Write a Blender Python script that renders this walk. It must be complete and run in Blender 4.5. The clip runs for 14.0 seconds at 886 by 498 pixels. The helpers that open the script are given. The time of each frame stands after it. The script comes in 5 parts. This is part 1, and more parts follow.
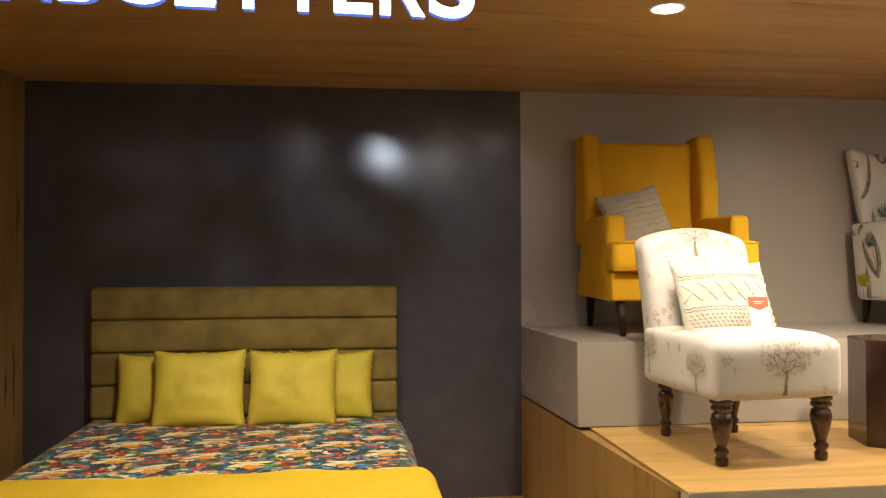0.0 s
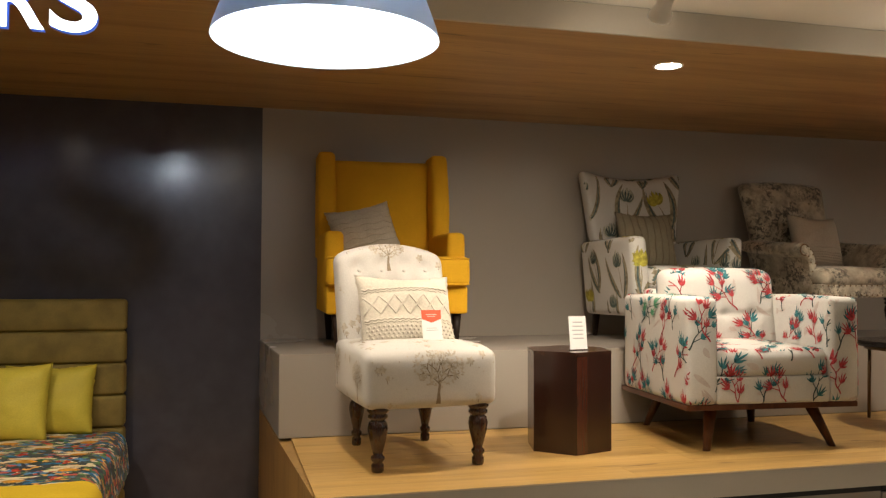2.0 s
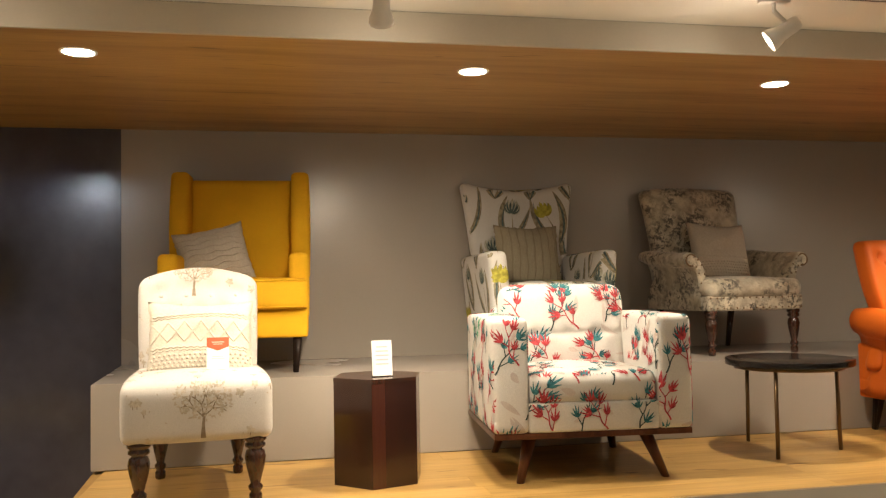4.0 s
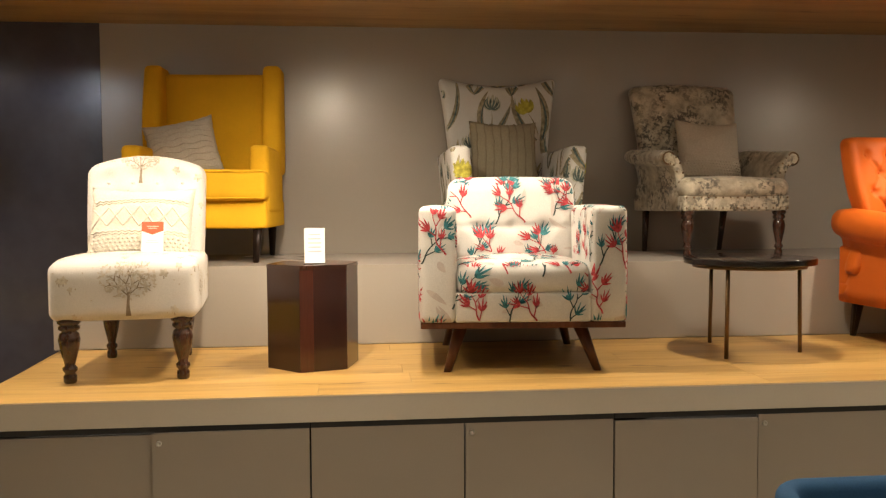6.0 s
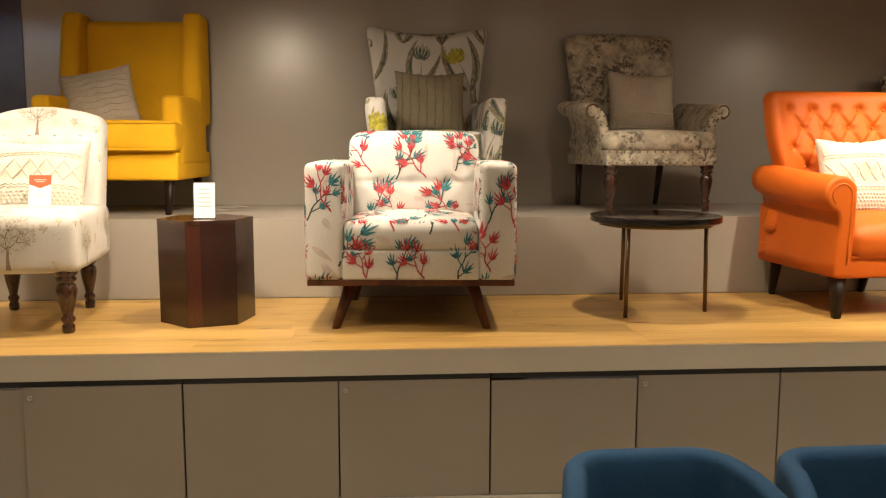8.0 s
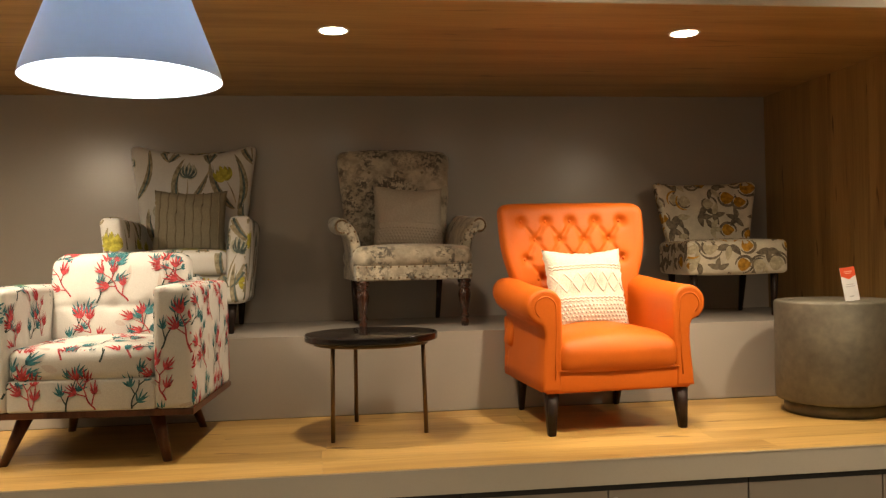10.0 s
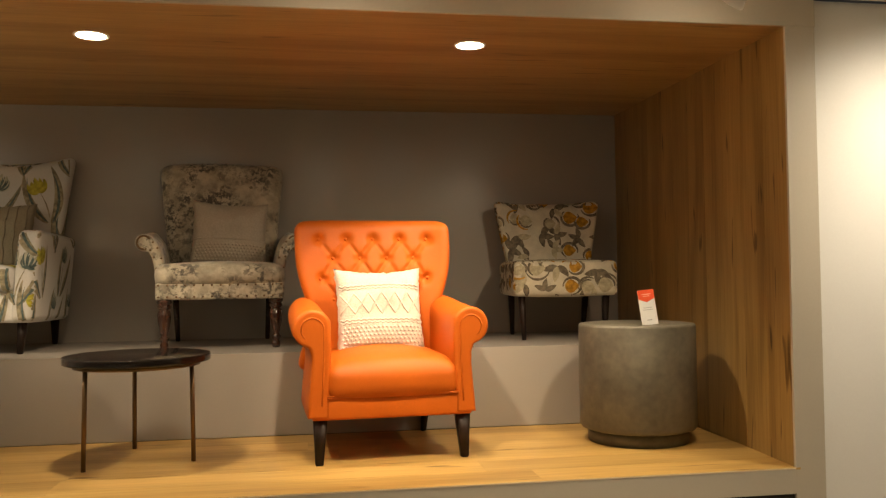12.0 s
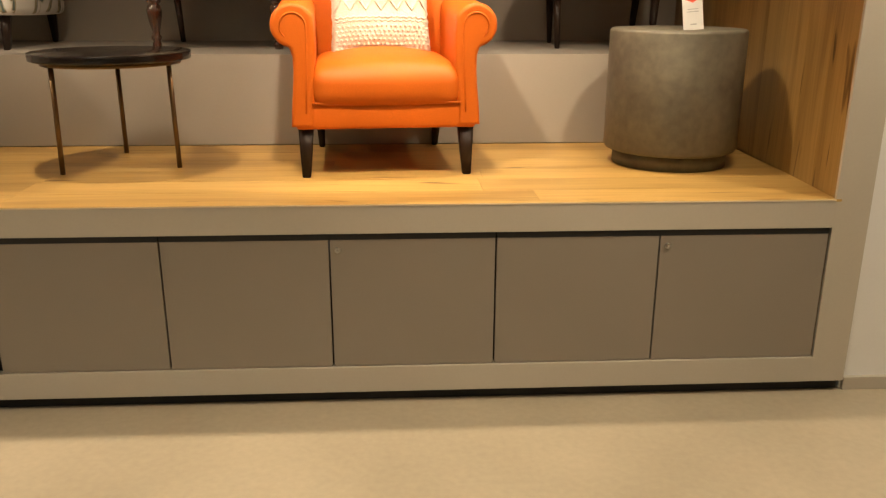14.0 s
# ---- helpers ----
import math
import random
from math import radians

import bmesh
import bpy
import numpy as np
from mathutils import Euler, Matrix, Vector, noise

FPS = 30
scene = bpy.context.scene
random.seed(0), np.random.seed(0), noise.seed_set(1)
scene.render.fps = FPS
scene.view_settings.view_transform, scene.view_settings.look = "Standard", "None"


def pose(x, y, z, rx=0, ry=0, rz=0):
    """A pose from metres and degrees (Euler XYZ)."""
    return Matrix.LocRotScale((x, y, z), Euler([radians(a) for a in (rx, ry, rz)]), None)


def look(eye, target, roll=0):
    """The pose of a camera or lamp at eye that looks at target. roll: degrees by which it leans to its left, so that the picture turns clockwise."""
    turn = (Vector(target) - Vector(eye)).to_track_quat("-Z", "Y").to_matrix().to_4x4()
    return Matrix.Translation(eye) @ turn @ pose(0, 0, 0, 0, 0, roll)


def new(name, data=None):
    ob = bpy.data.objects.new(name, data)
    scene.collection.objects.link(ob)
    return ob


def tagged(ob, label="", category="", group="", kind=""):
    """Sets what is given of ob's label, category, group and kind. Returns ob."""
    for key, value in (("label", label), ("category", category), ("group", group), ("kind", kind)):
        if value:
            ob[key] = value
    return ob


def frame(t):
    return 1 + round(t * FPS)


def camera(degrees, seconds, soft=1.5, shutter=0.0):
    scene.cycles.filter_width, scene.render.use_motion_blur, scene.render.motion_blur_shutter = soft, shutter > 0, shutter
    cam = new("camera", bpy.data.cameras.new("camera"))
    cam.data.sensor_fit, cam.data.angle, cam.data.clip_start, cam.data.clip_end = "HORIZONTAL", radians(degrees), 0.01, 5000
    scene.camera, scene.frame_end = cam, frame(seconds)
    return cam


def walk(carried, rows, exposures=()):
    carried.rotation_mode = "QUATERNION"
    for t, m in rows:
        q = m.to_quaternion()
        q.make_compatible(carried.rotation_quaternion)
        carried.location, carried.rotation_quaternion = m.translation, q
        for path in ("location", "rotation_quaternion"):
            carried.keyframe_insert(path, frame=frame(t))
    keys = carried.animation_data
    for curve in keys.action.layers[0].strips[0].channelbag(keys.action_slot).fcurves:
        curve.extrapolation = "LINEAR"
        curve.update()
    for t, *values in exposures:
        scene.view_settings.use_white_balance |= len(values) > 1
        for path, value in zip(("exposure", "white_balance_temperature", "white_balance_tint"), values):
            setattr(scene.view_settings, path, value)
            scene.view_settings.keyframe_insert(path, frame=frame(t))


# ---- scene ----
cam = camera(56.3, 14.0, soft=1.3)
PATH = [
    (0, (-1.156, -2.664, 1.503), (-0.909, -0.68, 1.530), -0.2),
    (0.5, (-0.921, -2.888, 1.506), (-0.647, -0.908, 1.551), -0.1),
    (1, (-0.711, -2.957, 1.494), (-0.316, -0.997, 1.555), -0.15),
    (1.5, (-0.476, -2.936, 1.504), (0.01, -0.997, 1.569), 0.2),
    (2, (-0.319, -2.919, 1.495), (0.192, -0.986, 1.56), 0.2),
    (2.5, (0.016, -2.961, 1.527), (0.475, -1.016, 1.586), -0.5),
    (3, (0.235, -3.001, 1.538), (0.613, -1.038, 1.598), -0.6),
    (3.5, (0.475, -2.965, 1.527), (0.875, -1.007, 1.606), -0.5),
    (3.7, (0.62, -2.967, 1.54), (1.018, -1.009, 1.631), -0.8),
    (5.8, (1.382, -3.011, 1.451), (1.581, -1.021, 1.454), -0.4),
    (6, (1.424, -3.018, 1.413), (1.615, -1.03, 1.306), -0.3),
    (6.5, (1.55, -3.056, 1.397), (1.571, -1.083, 1.071), -0.4),
    (7, (1.633, -3.102, 1.38), (1.612, -1.166, 0.878), -0.4),
    (7.5, (1.748, -3.076, 1.425), (1.765, -1.133, 0.951), -0.4),
    (8, (1.948, -3.015, 1.462), (2.101, -1.035, 1.22), 0.1),
    (8.5, (2.209, -2.992, 1.461), (2.422, -1.006, 1.366), -1.4),
    (9, (2.522, -3.025, 1.477), (2.744, -1.039, 1.412), -1.6),
    (9.2, (2.628, -3.022, 1.47), (2.855, -1.035, 1.421), -1.6),
    (11.3, (3.652, -2.998, 1.544), (3.958, -1.023, 1.616), -0.2),
    (11.5, (3.713, -2.964, 1.54), (4.033, -0.991, 1.608), -0.3),
    (12, (3.925, -2.966, 1.479), (4.235, -0.991, 1.542), -0.7),
    (12.5, (4.093, -2.976, 1.421), (4.31, -0.989, 1.347), -0.1),
    (13, (4.152, -2.908, 1.355), (4.303, -0.934, 1.074), 0.1),
    (13.5, (4.185, -2.789, 1.312), (4.301, -0.898, 0.671), 0.7),
    (14, (4.276, -2.632, 1.397), (4.386, -0.728, 0.795), 0.2),
]
# the clip's camera meters on its own: stops, kelvin, tint
METER = [
    (0.0, 0.40, 6150, 10), (0.5, -0.05, 6150, 10), (1.0, -0.28, 6050, 10), (2.0, -0.28, 6100, 10), (2.5, -0.22, 6200, 10),
    (3.0, -0.10, 6350, 10), (3.5, 0.24, 6400, 10), (5.8, 0.34, 6350, 10), (6.5, 0.26, 6350, 10), (7.5, 0.18, 6400, 10),
    (8.0, 0.26, 6500, 10), (8.5, 0.0, 6650, 10), (9.2, 0.0, 6700, 10), (11.3, 0.05, 7000, 8), (12.0, 0.05, 7000, 8),
    (12.5, 0.24, 6950, 8), (13.0, 0.36, 6900, 8), (13.5, 0.48, 6850, 9), (14.0, 0.34, 6950, 9),
]
walk(cam, [(t, look(eye, target, roll)) for t, eye, target, roll in PATH], METER)

# ---- light ----
world = bpy.data.worlds.new("world")
scene.world = world
world.use_nodes = True
world.node_tree.nodes["Background"].inputs[0].default_value = (0.9, 0.85, 0.8, 1)
world.node_tree.nodes["Background"].inputs[1].default_value = 0.02

WARM = (1.0, 0.82, 0.61)
SOFTWARM = (1.0, 0.87, 0.69)
COOL = (0.86, 0.93, 1.0)


def spot_lamp(name, eye, target, watts, degrees, blend, radius, colour):
    data = bpy.data.lights.new(name, "SPOT")
    data.energy, data.spot_size, data.spot_blend = watts, radians(degrees), blend
    data.shadow_soft_size, data.color = radius, colour
    ob = new(name, data)
    ob.matrix_world = look(eye, target)
    return ob


def point_lamp(name, place, watts, radius, colour):
    data = bpy.data.lights.new(name, "POINT")
    data.energy, data.shadow_soft_size, data.color = watts, radius, colour
    ob = new(name, data)
    ob.location = place
    return ob


# recessed lamps in the timber soffit
SOFFIT_LAMPS = [(-1.43, 0.24), (0.065, 0.30), (1.61, 0.41), (3.06, 0.47), (4.585, 0.44)]
SOFFIT_WATTS = [100, 78, 94, 66, 78]
SOFFIT_CONES = [132, 126, 128, 118, 106]
for (x, y), watts, cone in zip(SOFFIT_LAMPS, SOFFIT_WATTS, SOFFIT_CONES):
    spot_lamp("soffit_light", (x, y, 2.415), (x, y, 0), watts, cone, 0.7, 0.05, WARM)
# track spots in front of the niche: place of the head and where it aims
TRACK_Y = -0.40
TRACK_SPOTS = [
    # this first head is unseen, added at the others' spacing
    ((-0.30, -0.36, 2.39), (0.55, 0.75, 1.10), 32, 44),
    ((1.13, -0.36, 2.39), (1.30, 1.30, 0.96), 116, 82),
    ((2.50, -0.36, 2.38), (0.62, 0.75, 1.10), 52, 46),
    ((4.00, -0.36, 2.37), (4.25, 0.80, 0.88), 124, 60),
    ((5.34, -0.36, 2.39), (4.70, 0.95, 0.90), 78, 86),
]
for eye, target, watts, degrees in TRACK_SPOTS:
    eye, target = Vector(eye), Vector(target)
    spot_lamp("track_light", eye + (target - eye).normalized() * 0.02, target, watts, degrees, 1.0, 0.035, WARM)
    point_lamp("track_spill", eye + (target - eye).normalized() * 0.05, 1.1, 0.03, WARM)
PENDANTS = [(-0.205, -1.945, 1.772, 0.134), (2.788, -1.890, 1.733, 0.126)]
for x, y, z, r in PENDANTS:
    point_lamp("pendant_light", (x, y, z + 0.09), 14, 0.04, COOL)
# unseen lamps added in the shop's ceiling, over the aisle and behind it
# mostly fill at guessed places; beyond x = 6 for the white wall
UNSEEN_AISLE_LAMPS = [(-2.6, -2.3), (0.2, -2.6), (1.4, -1.2), (3.15, -1.2), (4.8, -1.2), (6.55, -0.75), (-1.2, -4.6), (1.8, -4.6), (4.8, -4.6)]
for x, y in UNSEEN_AISLE_LAMPS:
    spot_lamp("unseen_aisle_light", (x, y, 2.52), (x, y + (0.55 if x > 6 else 0), 1.0 if x > 6 else 0), 92 if x > 6 else 58 if y > -4 else 36, 140 if x > 6 else 90 if y > -4 else 150, 0.8, 0.05, SOFTWARM)
# a cool ceiling lamp before the sign, whose letters throw their shadow on the navy panel
PANEL_LAMP = (-0.76, -0.60)
spot_lamp("panel_light", (*PANEL_LAMP, 2.52), (-1.25, 2.08, 1.75), 40, 66, 0.8, 0.03, COOL)


# ---- materials ----
def nodes_of(name):
    m = bpy.data.materials.new(name)
    m.use_nodes = True
    nt = m.node_tree
    return m, nt, nt.nodes["Principled BSDF"]


def put_node(nt, kind, **inputs):
    n = nt.nodes.new(kind)
    for key, value in inputs.items():
        n.inputs[key].default_value = value
    return n


def ramp_of(nt, stops, constant=False):
    n = nt.nodes.new("ShaderNodeValToRGB")
    n.color_ramp.interpolation = "CONSTANT" if constant else "LINEAR"
    while len(n.color_ramp.elements) < len(stops):
        n.color_ramp.elements.new(0.5)
    for e, (at, c) in zip(n.color_ramp.elements, stops):
        e.position, e.color = at, (*c, 1)
    return n


def shade(c, k):
    return tuple(min(1, v * k) for v in c)


def bump_into(nt, bsdf, height, strength, distance=0.002):
    b = put_node(nt, "ShaderNodeBump", Strength=strength, Distance=distance)
    nt.links.new(height, b.inputs["Height"])
    nt.links.new(b.outputs["Normal"], bsdf.inputs["Normal"])


def plain(name, colour, rough=0.5, var=0.12, big=3.0, fine=60.0, bump=0.1, metal=0.0, spec=0.5, sheen=0.0, coat=0.0, rough_var=0.1):
    """A surface with cloudy and fine variation in colour, gloss and relief."""
    m, nt, b = nodes_of(name)
    tc = nt.nodes.new("ShaderNodeTexCoord")
    n1 = put_node(nt, "ShaderNodeTexNoise", Scale=big, Detail=5.0)
    n2 = put_node(nt, "ShaderNodeTexNoise", Scale=fine, Detail=3.0)
    for n in (n1, n2):
        nt.links.new(tc.outputs["Object"], n.inputs["Vector"])
    mix = put_node(nt, "ShaderNodeMath")
    mix.operation = "MULTIPLY_ADD"
    mix.inputs[1].default_value = 0.35
    nt.links.new(n2.outputs["Fac"], mix.inputs[0])
    sc = put_node(nt, "ShaderNodeMath")
    sc.operation = "MULTIPLY"
    sc.inputs[1].default_value = 0.65
    nt.links.new(n1.outputs["Fac"], sc.inputs[0])
    nt.links.new(sc.outputs[0], mix.inputs[2])
    r = ramp_of(nt, [(0.3, shade(colour, 1 - var)), (0.7, shade(colour, 1 + var))])
    nt.links.new(mix.outputs[0], r.inputs[0])
    nt.links.new(r.outputs[0], b.inputs["Base Color"])
    mr = put_node(nt, "ShaderNodeMapRange")
    mr.inputs["To Min"].default_value, mr.inputs["To Max"].default_value = max(0.02, rough - rough_var), min(1, rough + rough_var)
    nt.links.new(n1.outputs["Fac"], mr.inputs["Value"])
    nt.links.new(mr.outputs[0], b.inputs["Roughness"])
    b.inputs["Metallic"].default_value = metal
    b.inputs["Specular IOR Level"].default_value = spec
    b.inputs["Sheen Weight"].default_value = sheen
    b.inputs["Sheen Roughness"].default_value = 0.4
    b.inputs["Coat Weight"].default_value = coat
    b.inputs["Coat Roughness"].default_value = 0.15
    if bump:
        bump_into(nt, b, n2.outputs["Fac"], bump)
    return m


def fabric(name, colour, var=0.08, weave=700.0, bump=0.35, sheen=0.25, rough=0.85, big=4.0):
    """Woven cloth: fine crossed threads over a soft unevenness."""
    m, nt, b = nodes_of(name)
    tc = nt.nodes.new("ShaderNodeTexCoord")
    n1 = put_node(nt, "ShaderNodeTexNoise", Scale=big, Detail=4.0)
    n2 = put_node(nt, "ShaderNodeTexNoise", Scale=weave * 0.4, Detail=2.0)
    nt.links.new(tc.outputs["Object"], n1.inputs["Vector"])
    nt.links.new(tc.outputs["Object"], n2.inputs["Vector"])
    r = ramp_of(nt, [(0.3, shade(colour, 1 - var)), (0.7, shade(colour, 1 + var))])
    nt.links.new(n1.outputs["Fac"], r.inputs[0])
    r2 = ramp_of(nt, [(0.3, (0.86, 0.86, 0.86)), (0.7, (1, 1, 1))])
    nt.links.new(n2.outputs["Fac"], r2.inputs[0])
    mx = nt.nodes.new("ShaderNodeMixRGB")
    mx.blend_type = "MULTIPLY"
    mx.inputs[0].default_value = 1.0
    nt.links.new(r.outputs[0], mx.inputs[1])
    nt.links.new(r2.outputs[0], mx.inputs[2])
    nt.links.new(mx.outputs[0], b.inputs["Base Color"])
    b.inputs["Roughness"].default_value = rough
    b.inputs["Specular IOR Level"].default_value = 0.25
    b.inputs["Sheen Weight"].default_value = sheen
    b.inputs["Sheen Tint"].default_value = (*shade(colour, 1.3), 1)
    bump_into(nt, b, n2.outputs["Fac"], bump)
    return m


def timber(name, light, dark, axis="x", rough=0.42, grain=1.0, coat=0.0, knots=0.5, vary=0.12):
    """Wood with long grain along an axis, cathedral streaks and a few dark flecks; each board differs."""
    m, nt, b = nodes_of(name)
    tc = nt.nodes.new("ShaderNodeTexCoord")
    oi = nt.nodes.new("ShaderNodeObjectInfo")
    add = nt.nodes.new("ShaderNodeVectorMath")
    add.operation = "MULTIPLY_ADD"
    add.inputs[1].default_value = (37.0, 23.0, 11.0)
    nt.links.new(oi.outputs["Random"], add.inputs[0])
    nt.links.new(tc.outputs["Object"], add.inputs[2])

    def stretched(along, across, detail):
        mp = nt.nodes.new("ShaderNodeMapping")
        s = [across] * 3
        s["xyz".index(axis)] = along
        mp.inputs["Scale"].default_value = s
        nt.links.new(add.outputs[0], mp.inputs["Vector"])
        n = put_node(nt, "ShaderNodeTexNoise", Scale=1.0, Detail=detail, Distortion=0.6)
        nt.links.new(mp.outputs[0], n.inputs["Vector"])
        return n

    broad, fine, fleck = stretched(0.7 * grain, 7 * grain, 4.0), stretched(3 * grain, 90 * grain, 3.0), stretched(3.2 * grain, 22 * grain, 1.0)
    r1 = ramp_of(nt, [(0.28, dark), (0.52, light), (0.75, shade(light, 1.12))])
    nt.links.new(broad.outputs["Fac"], r1.inputs[0])
    r2 = ramp_of(nt, [(0.3, (0.80, 0.78, 0.75)), (0.65, (1, 1, 1))])
    nt.links.new(fine.outputs["Fac"], r2.inputs[0])
    r3 = ramp_of(nt, [(0.24, (1 - knots, 1 - knots * 1.1, 1 - knots * 1.2)), (0.31, (1, 1, 1))])
    nt.links.new(fleck.outputs["Fac"], r3.inputs[0])
    r4 = ramp_of(nt, [(0.0, (1 - vary, 1 - vary, 1 - vary)), (1.0, (1, 1, 1))])
    nt.links.new(oi.outputs["Random"], r4.inputs[0])
    last = r1.outputs[0]
    for r in (r2, r3, r4):
        mx = nt.nodes.new("ShaderNodeMixRGB")
        mx.blend_type = "MULTIPLY"
        mx.inputs[0].default_value = 1.0
        nt.links.new(last, mx.inputs[1])
        nt.links.new(r.outputs[0], mx.inputs[2])
        last = mx.outputs[0]
    nt.links.new(last, b.inputs["Base Color"])
    b.inputs["Roughness"].default_value = rough
    b.inputs["Coat Weight"].default_value = coat
    b.inputs["Coat Roughness"].default_value = 0.12
    bump_into(nt, b, fine.outputs["Fac"], 0.12)
    return m


def glow(name, colour, strength):
    m, nt, b = nodes_of(name)
    b.inputs["Base Color"].default_value = (*colour, 1)
    b.inputs["Emission Color"].default_value = (*colour, 1)
    b.inputs["Emission Strength"].default_value = strength
    return m


def blotches(name, scale, stops, stretch=(1, 1, 1), warp=0.25, rough=0.8):
    """Printed cloth in flat patches of colour with wandering outlines."""
    m, nt, b = nodes_of(name)
    tc = nt.nodes.new("ShaderNodeTexCoord")
    n = put_node(nt, "ShaderNodeTexNoise", Scale=scale * 1.6, Detail=2.0)
    nt.links.new(tc.outputs["Object"], n.inputs["Vector"])
    mx = nt.nodes.new("ShaderNodeVectorMath")
    mx.operation = "MULTIPLY_ADD"
    mx.inputs[1].default_value = (warp / scale * 4,) * 3
    nt.links.new(n.outputs["Color"], mx.inputs[0])
    nt.links.new(tc.outputs["Object"], mx.inputs[2])
    mp = nt.nodes.new("ShaderNodeMapping")
    mp.inputs["Scale"].default_value = stretch
    nt.links.new(mx.outputs[0], mp.inputs["Vector"])
    v = put_node(nt, "ShaderNodeTexVoronoi", Scale=scale)
    nt.links.new(mp.outputs[0], v.inputs["Vector"])
    sep = nt.nodes.new("ShaderNodeSeparateColor")
    nt.links.new(v.outputs["Color"], sep.inputs[0])
    r = ramp_of(nt, stops, constant=True)
    nt.links.new(sep.outputs[0], r.inputs[0])
    last = r.outputs[0]
    nt.links.new(last, b.inputs["Base Color"])
    b.inputs["Roughness"].default_value = rough
    b.inputs["Sheen Weight"].default_value = 0.15
    w = put_node(nt, "ShaderNodeTexNoise", Scale=300.0, Detail=2.0)
    nt.links.new(tc.outputs["Object"], w.inputs["Vector"])
    bump_into(nt, b, w.outputs["Fac"], 0.3)
    return m


M_FLOOR = plain("polished_concrete", (0.39, 0.33, 0.235), 0.34, 0.13, 2.2, 40, 0.04, rough_var=0.08)
M_GREIGE = plain("greige_laminate", (0.50, 0.45, 0.37), 0.45, 0.04, 2.5, 120, 0.03)
M_DOOR = plain("taupe_laminate", (0.265, 0.225, 0.182), 0.42, 0.06, 2.0, 200, 0.05)
M_BLACK = plain("black_gap", (0.012, 0.011, 0.010), 0.7, 0.1)
M_GREY = plain("grey_satin_wall_paint", (0.335, 0.30, 0.26), 0.27, 0.04, 0.8, 140, 0.03, rough_var=0.012)
M_NAVY = plain("navy_satin_panel", (0.066, 0.063, 0.076), 0.21, 0.25, 1.6, 9, 0.04, rough_var=0.10)
M_WHITE = plain("white_wall_paint", (0.82, 0.81, 0.79), 0.5, 0.03, 1.2, 150, 0.03)
M_CEIL = plain("white_ceiling_paint", (0.82, 0.79, 0.73), 0.7, 0.03, 1.2, 120, 0.04)
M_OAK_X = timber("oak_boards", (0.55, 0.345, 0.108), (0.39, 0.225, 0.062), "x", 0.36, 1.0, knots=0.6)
# darker than the boards: some side-wall shade is put into the colour
M_OAK_Z = timber("shaded_oak_panels", (0.39, 0.235, 0.075), (0.25, 0.138, 0.038), "z", 0.42, 1.0, knots=0.65)
M_OAK_CEIL = timber("oak_soffit", (0.46, 0.275, 0.097), (0.32, 0.175, 0.055), "x", 0.38, 1.0)
M_DARKWOOD = timber("dark_walnut", (0.050, 0.018, 0.009), (0.022, 0.008, 0.005), "z", 0.22, 2.0, coat=0.5, knots=0.2)
M_MAHOGANY = timber("mahogany_veneer", (0.034, 0.010, 0.006), (0.016, 0.005, 0.004), "z", 0.26, 2.0, coat=0.4, knots=0.15, vary=0.3)
M_MAHOGANY_RED = timber("red_mahogany_strip", (0.062, 0.017, 0.009), (0.04, 0.010, 0.006), "z", 0.26, 2.0, coat=0.4, knots=0.15)
M_WALNUT = timber("walnut_leg", (0.12, 0.045, 0.02), (0.06, 0.02, 0.01), "z", 0.32, 2.0, coat=0.2, knots=0.2)
M_BLACKWOOD = timber("black_stained_wood", (0.026, 0.014, 0.009), (0.012, 0.007, 0.005), "z", 0.42, 2.0, knots=0.1)
for _m in (M_BLACKWOOD, M_WALNUT):
    _m.node_tree.nodes["Principled BSDF"].inputs["Specular IOR Level"].default_value = 0.22
M_YELLOW = fabric("mustard_weave", (0.72, 0.40, 0.012), 0.07)
M_ORANGE = fabric("orange_weave", (0.57, 0.118, 0.010), 0.07, sheen=0.03, rough=0.50)
M_CREAM = fabric("cream_linen", (0.59, 0.565, 0.52), 0.04)
M_OFFWHITE = fabric("white_cotton", (0.63, 0.615, 0.575), 0.04)
M_KNIT = fabric("cream_knit", (0.60, 0.555, 0.46), 0.05, 300, 0.9)
M_LINEN = fabric("taupe_linen_cushion", (0.50, 0.44, 0.35), 0.08, 300, 0.8)
M_STRIPE = fabric("olive_taupe_cushion", (0.30, 0.26, 0.18), 0.1, 300, 0.8)
M_STRIPE_DARK = fabric("olive_taupe_welt", (0.25, 0.215, 0.145), 0.1, 300, 0.8)
M_RIPPLE = fabric("grey_ripple_cushion", (0.50, 0.46, 0.38), 0.08, 300, 0.8)
M_OLIVE = fabric("olive_velvet", (0.23, 0.165, 0.042), 0.28, 500, 0.2, 0.7, 0.7, 7.0)
M_LIME = fabric("chartreuse_velvet", (0.62, 0.50, 0.055), 0.14, 500, 0.2, 0.6, 0.6, 6.0)
M_THROW = fabric("mustard_throw_cloth", (0.62, 0.43, 0.02), 0.06, 400, 0.4)
M_BLUE = fabric("blue_felt", (0.018, 0.060, 0.118), 0.10, 500, 0.3, 0.1)
M_TREE = fabric("taupe_print", (0.49, 0.435, 0.345), 0.25, big=60)
M_TREE_TRUNK = fabric("brown_print", (0.27, 0.215, 0.15), 0.2, big=60)
M_TEAL = fabric("teal_print", (0.045, 0.17, 0.19), 0.6, big=70)
M_RED = fabric("coral_red_print", (0.43, 0.058, 0.066), 0.5, big=70)
M_GREENP = fabric("green_print", (0.10, 0.30, 0.17), 0.3, big=60)
M_LEAF = fabric("grey_green_print", (0.31, 0.27, 0.18), 0.5, big=45)
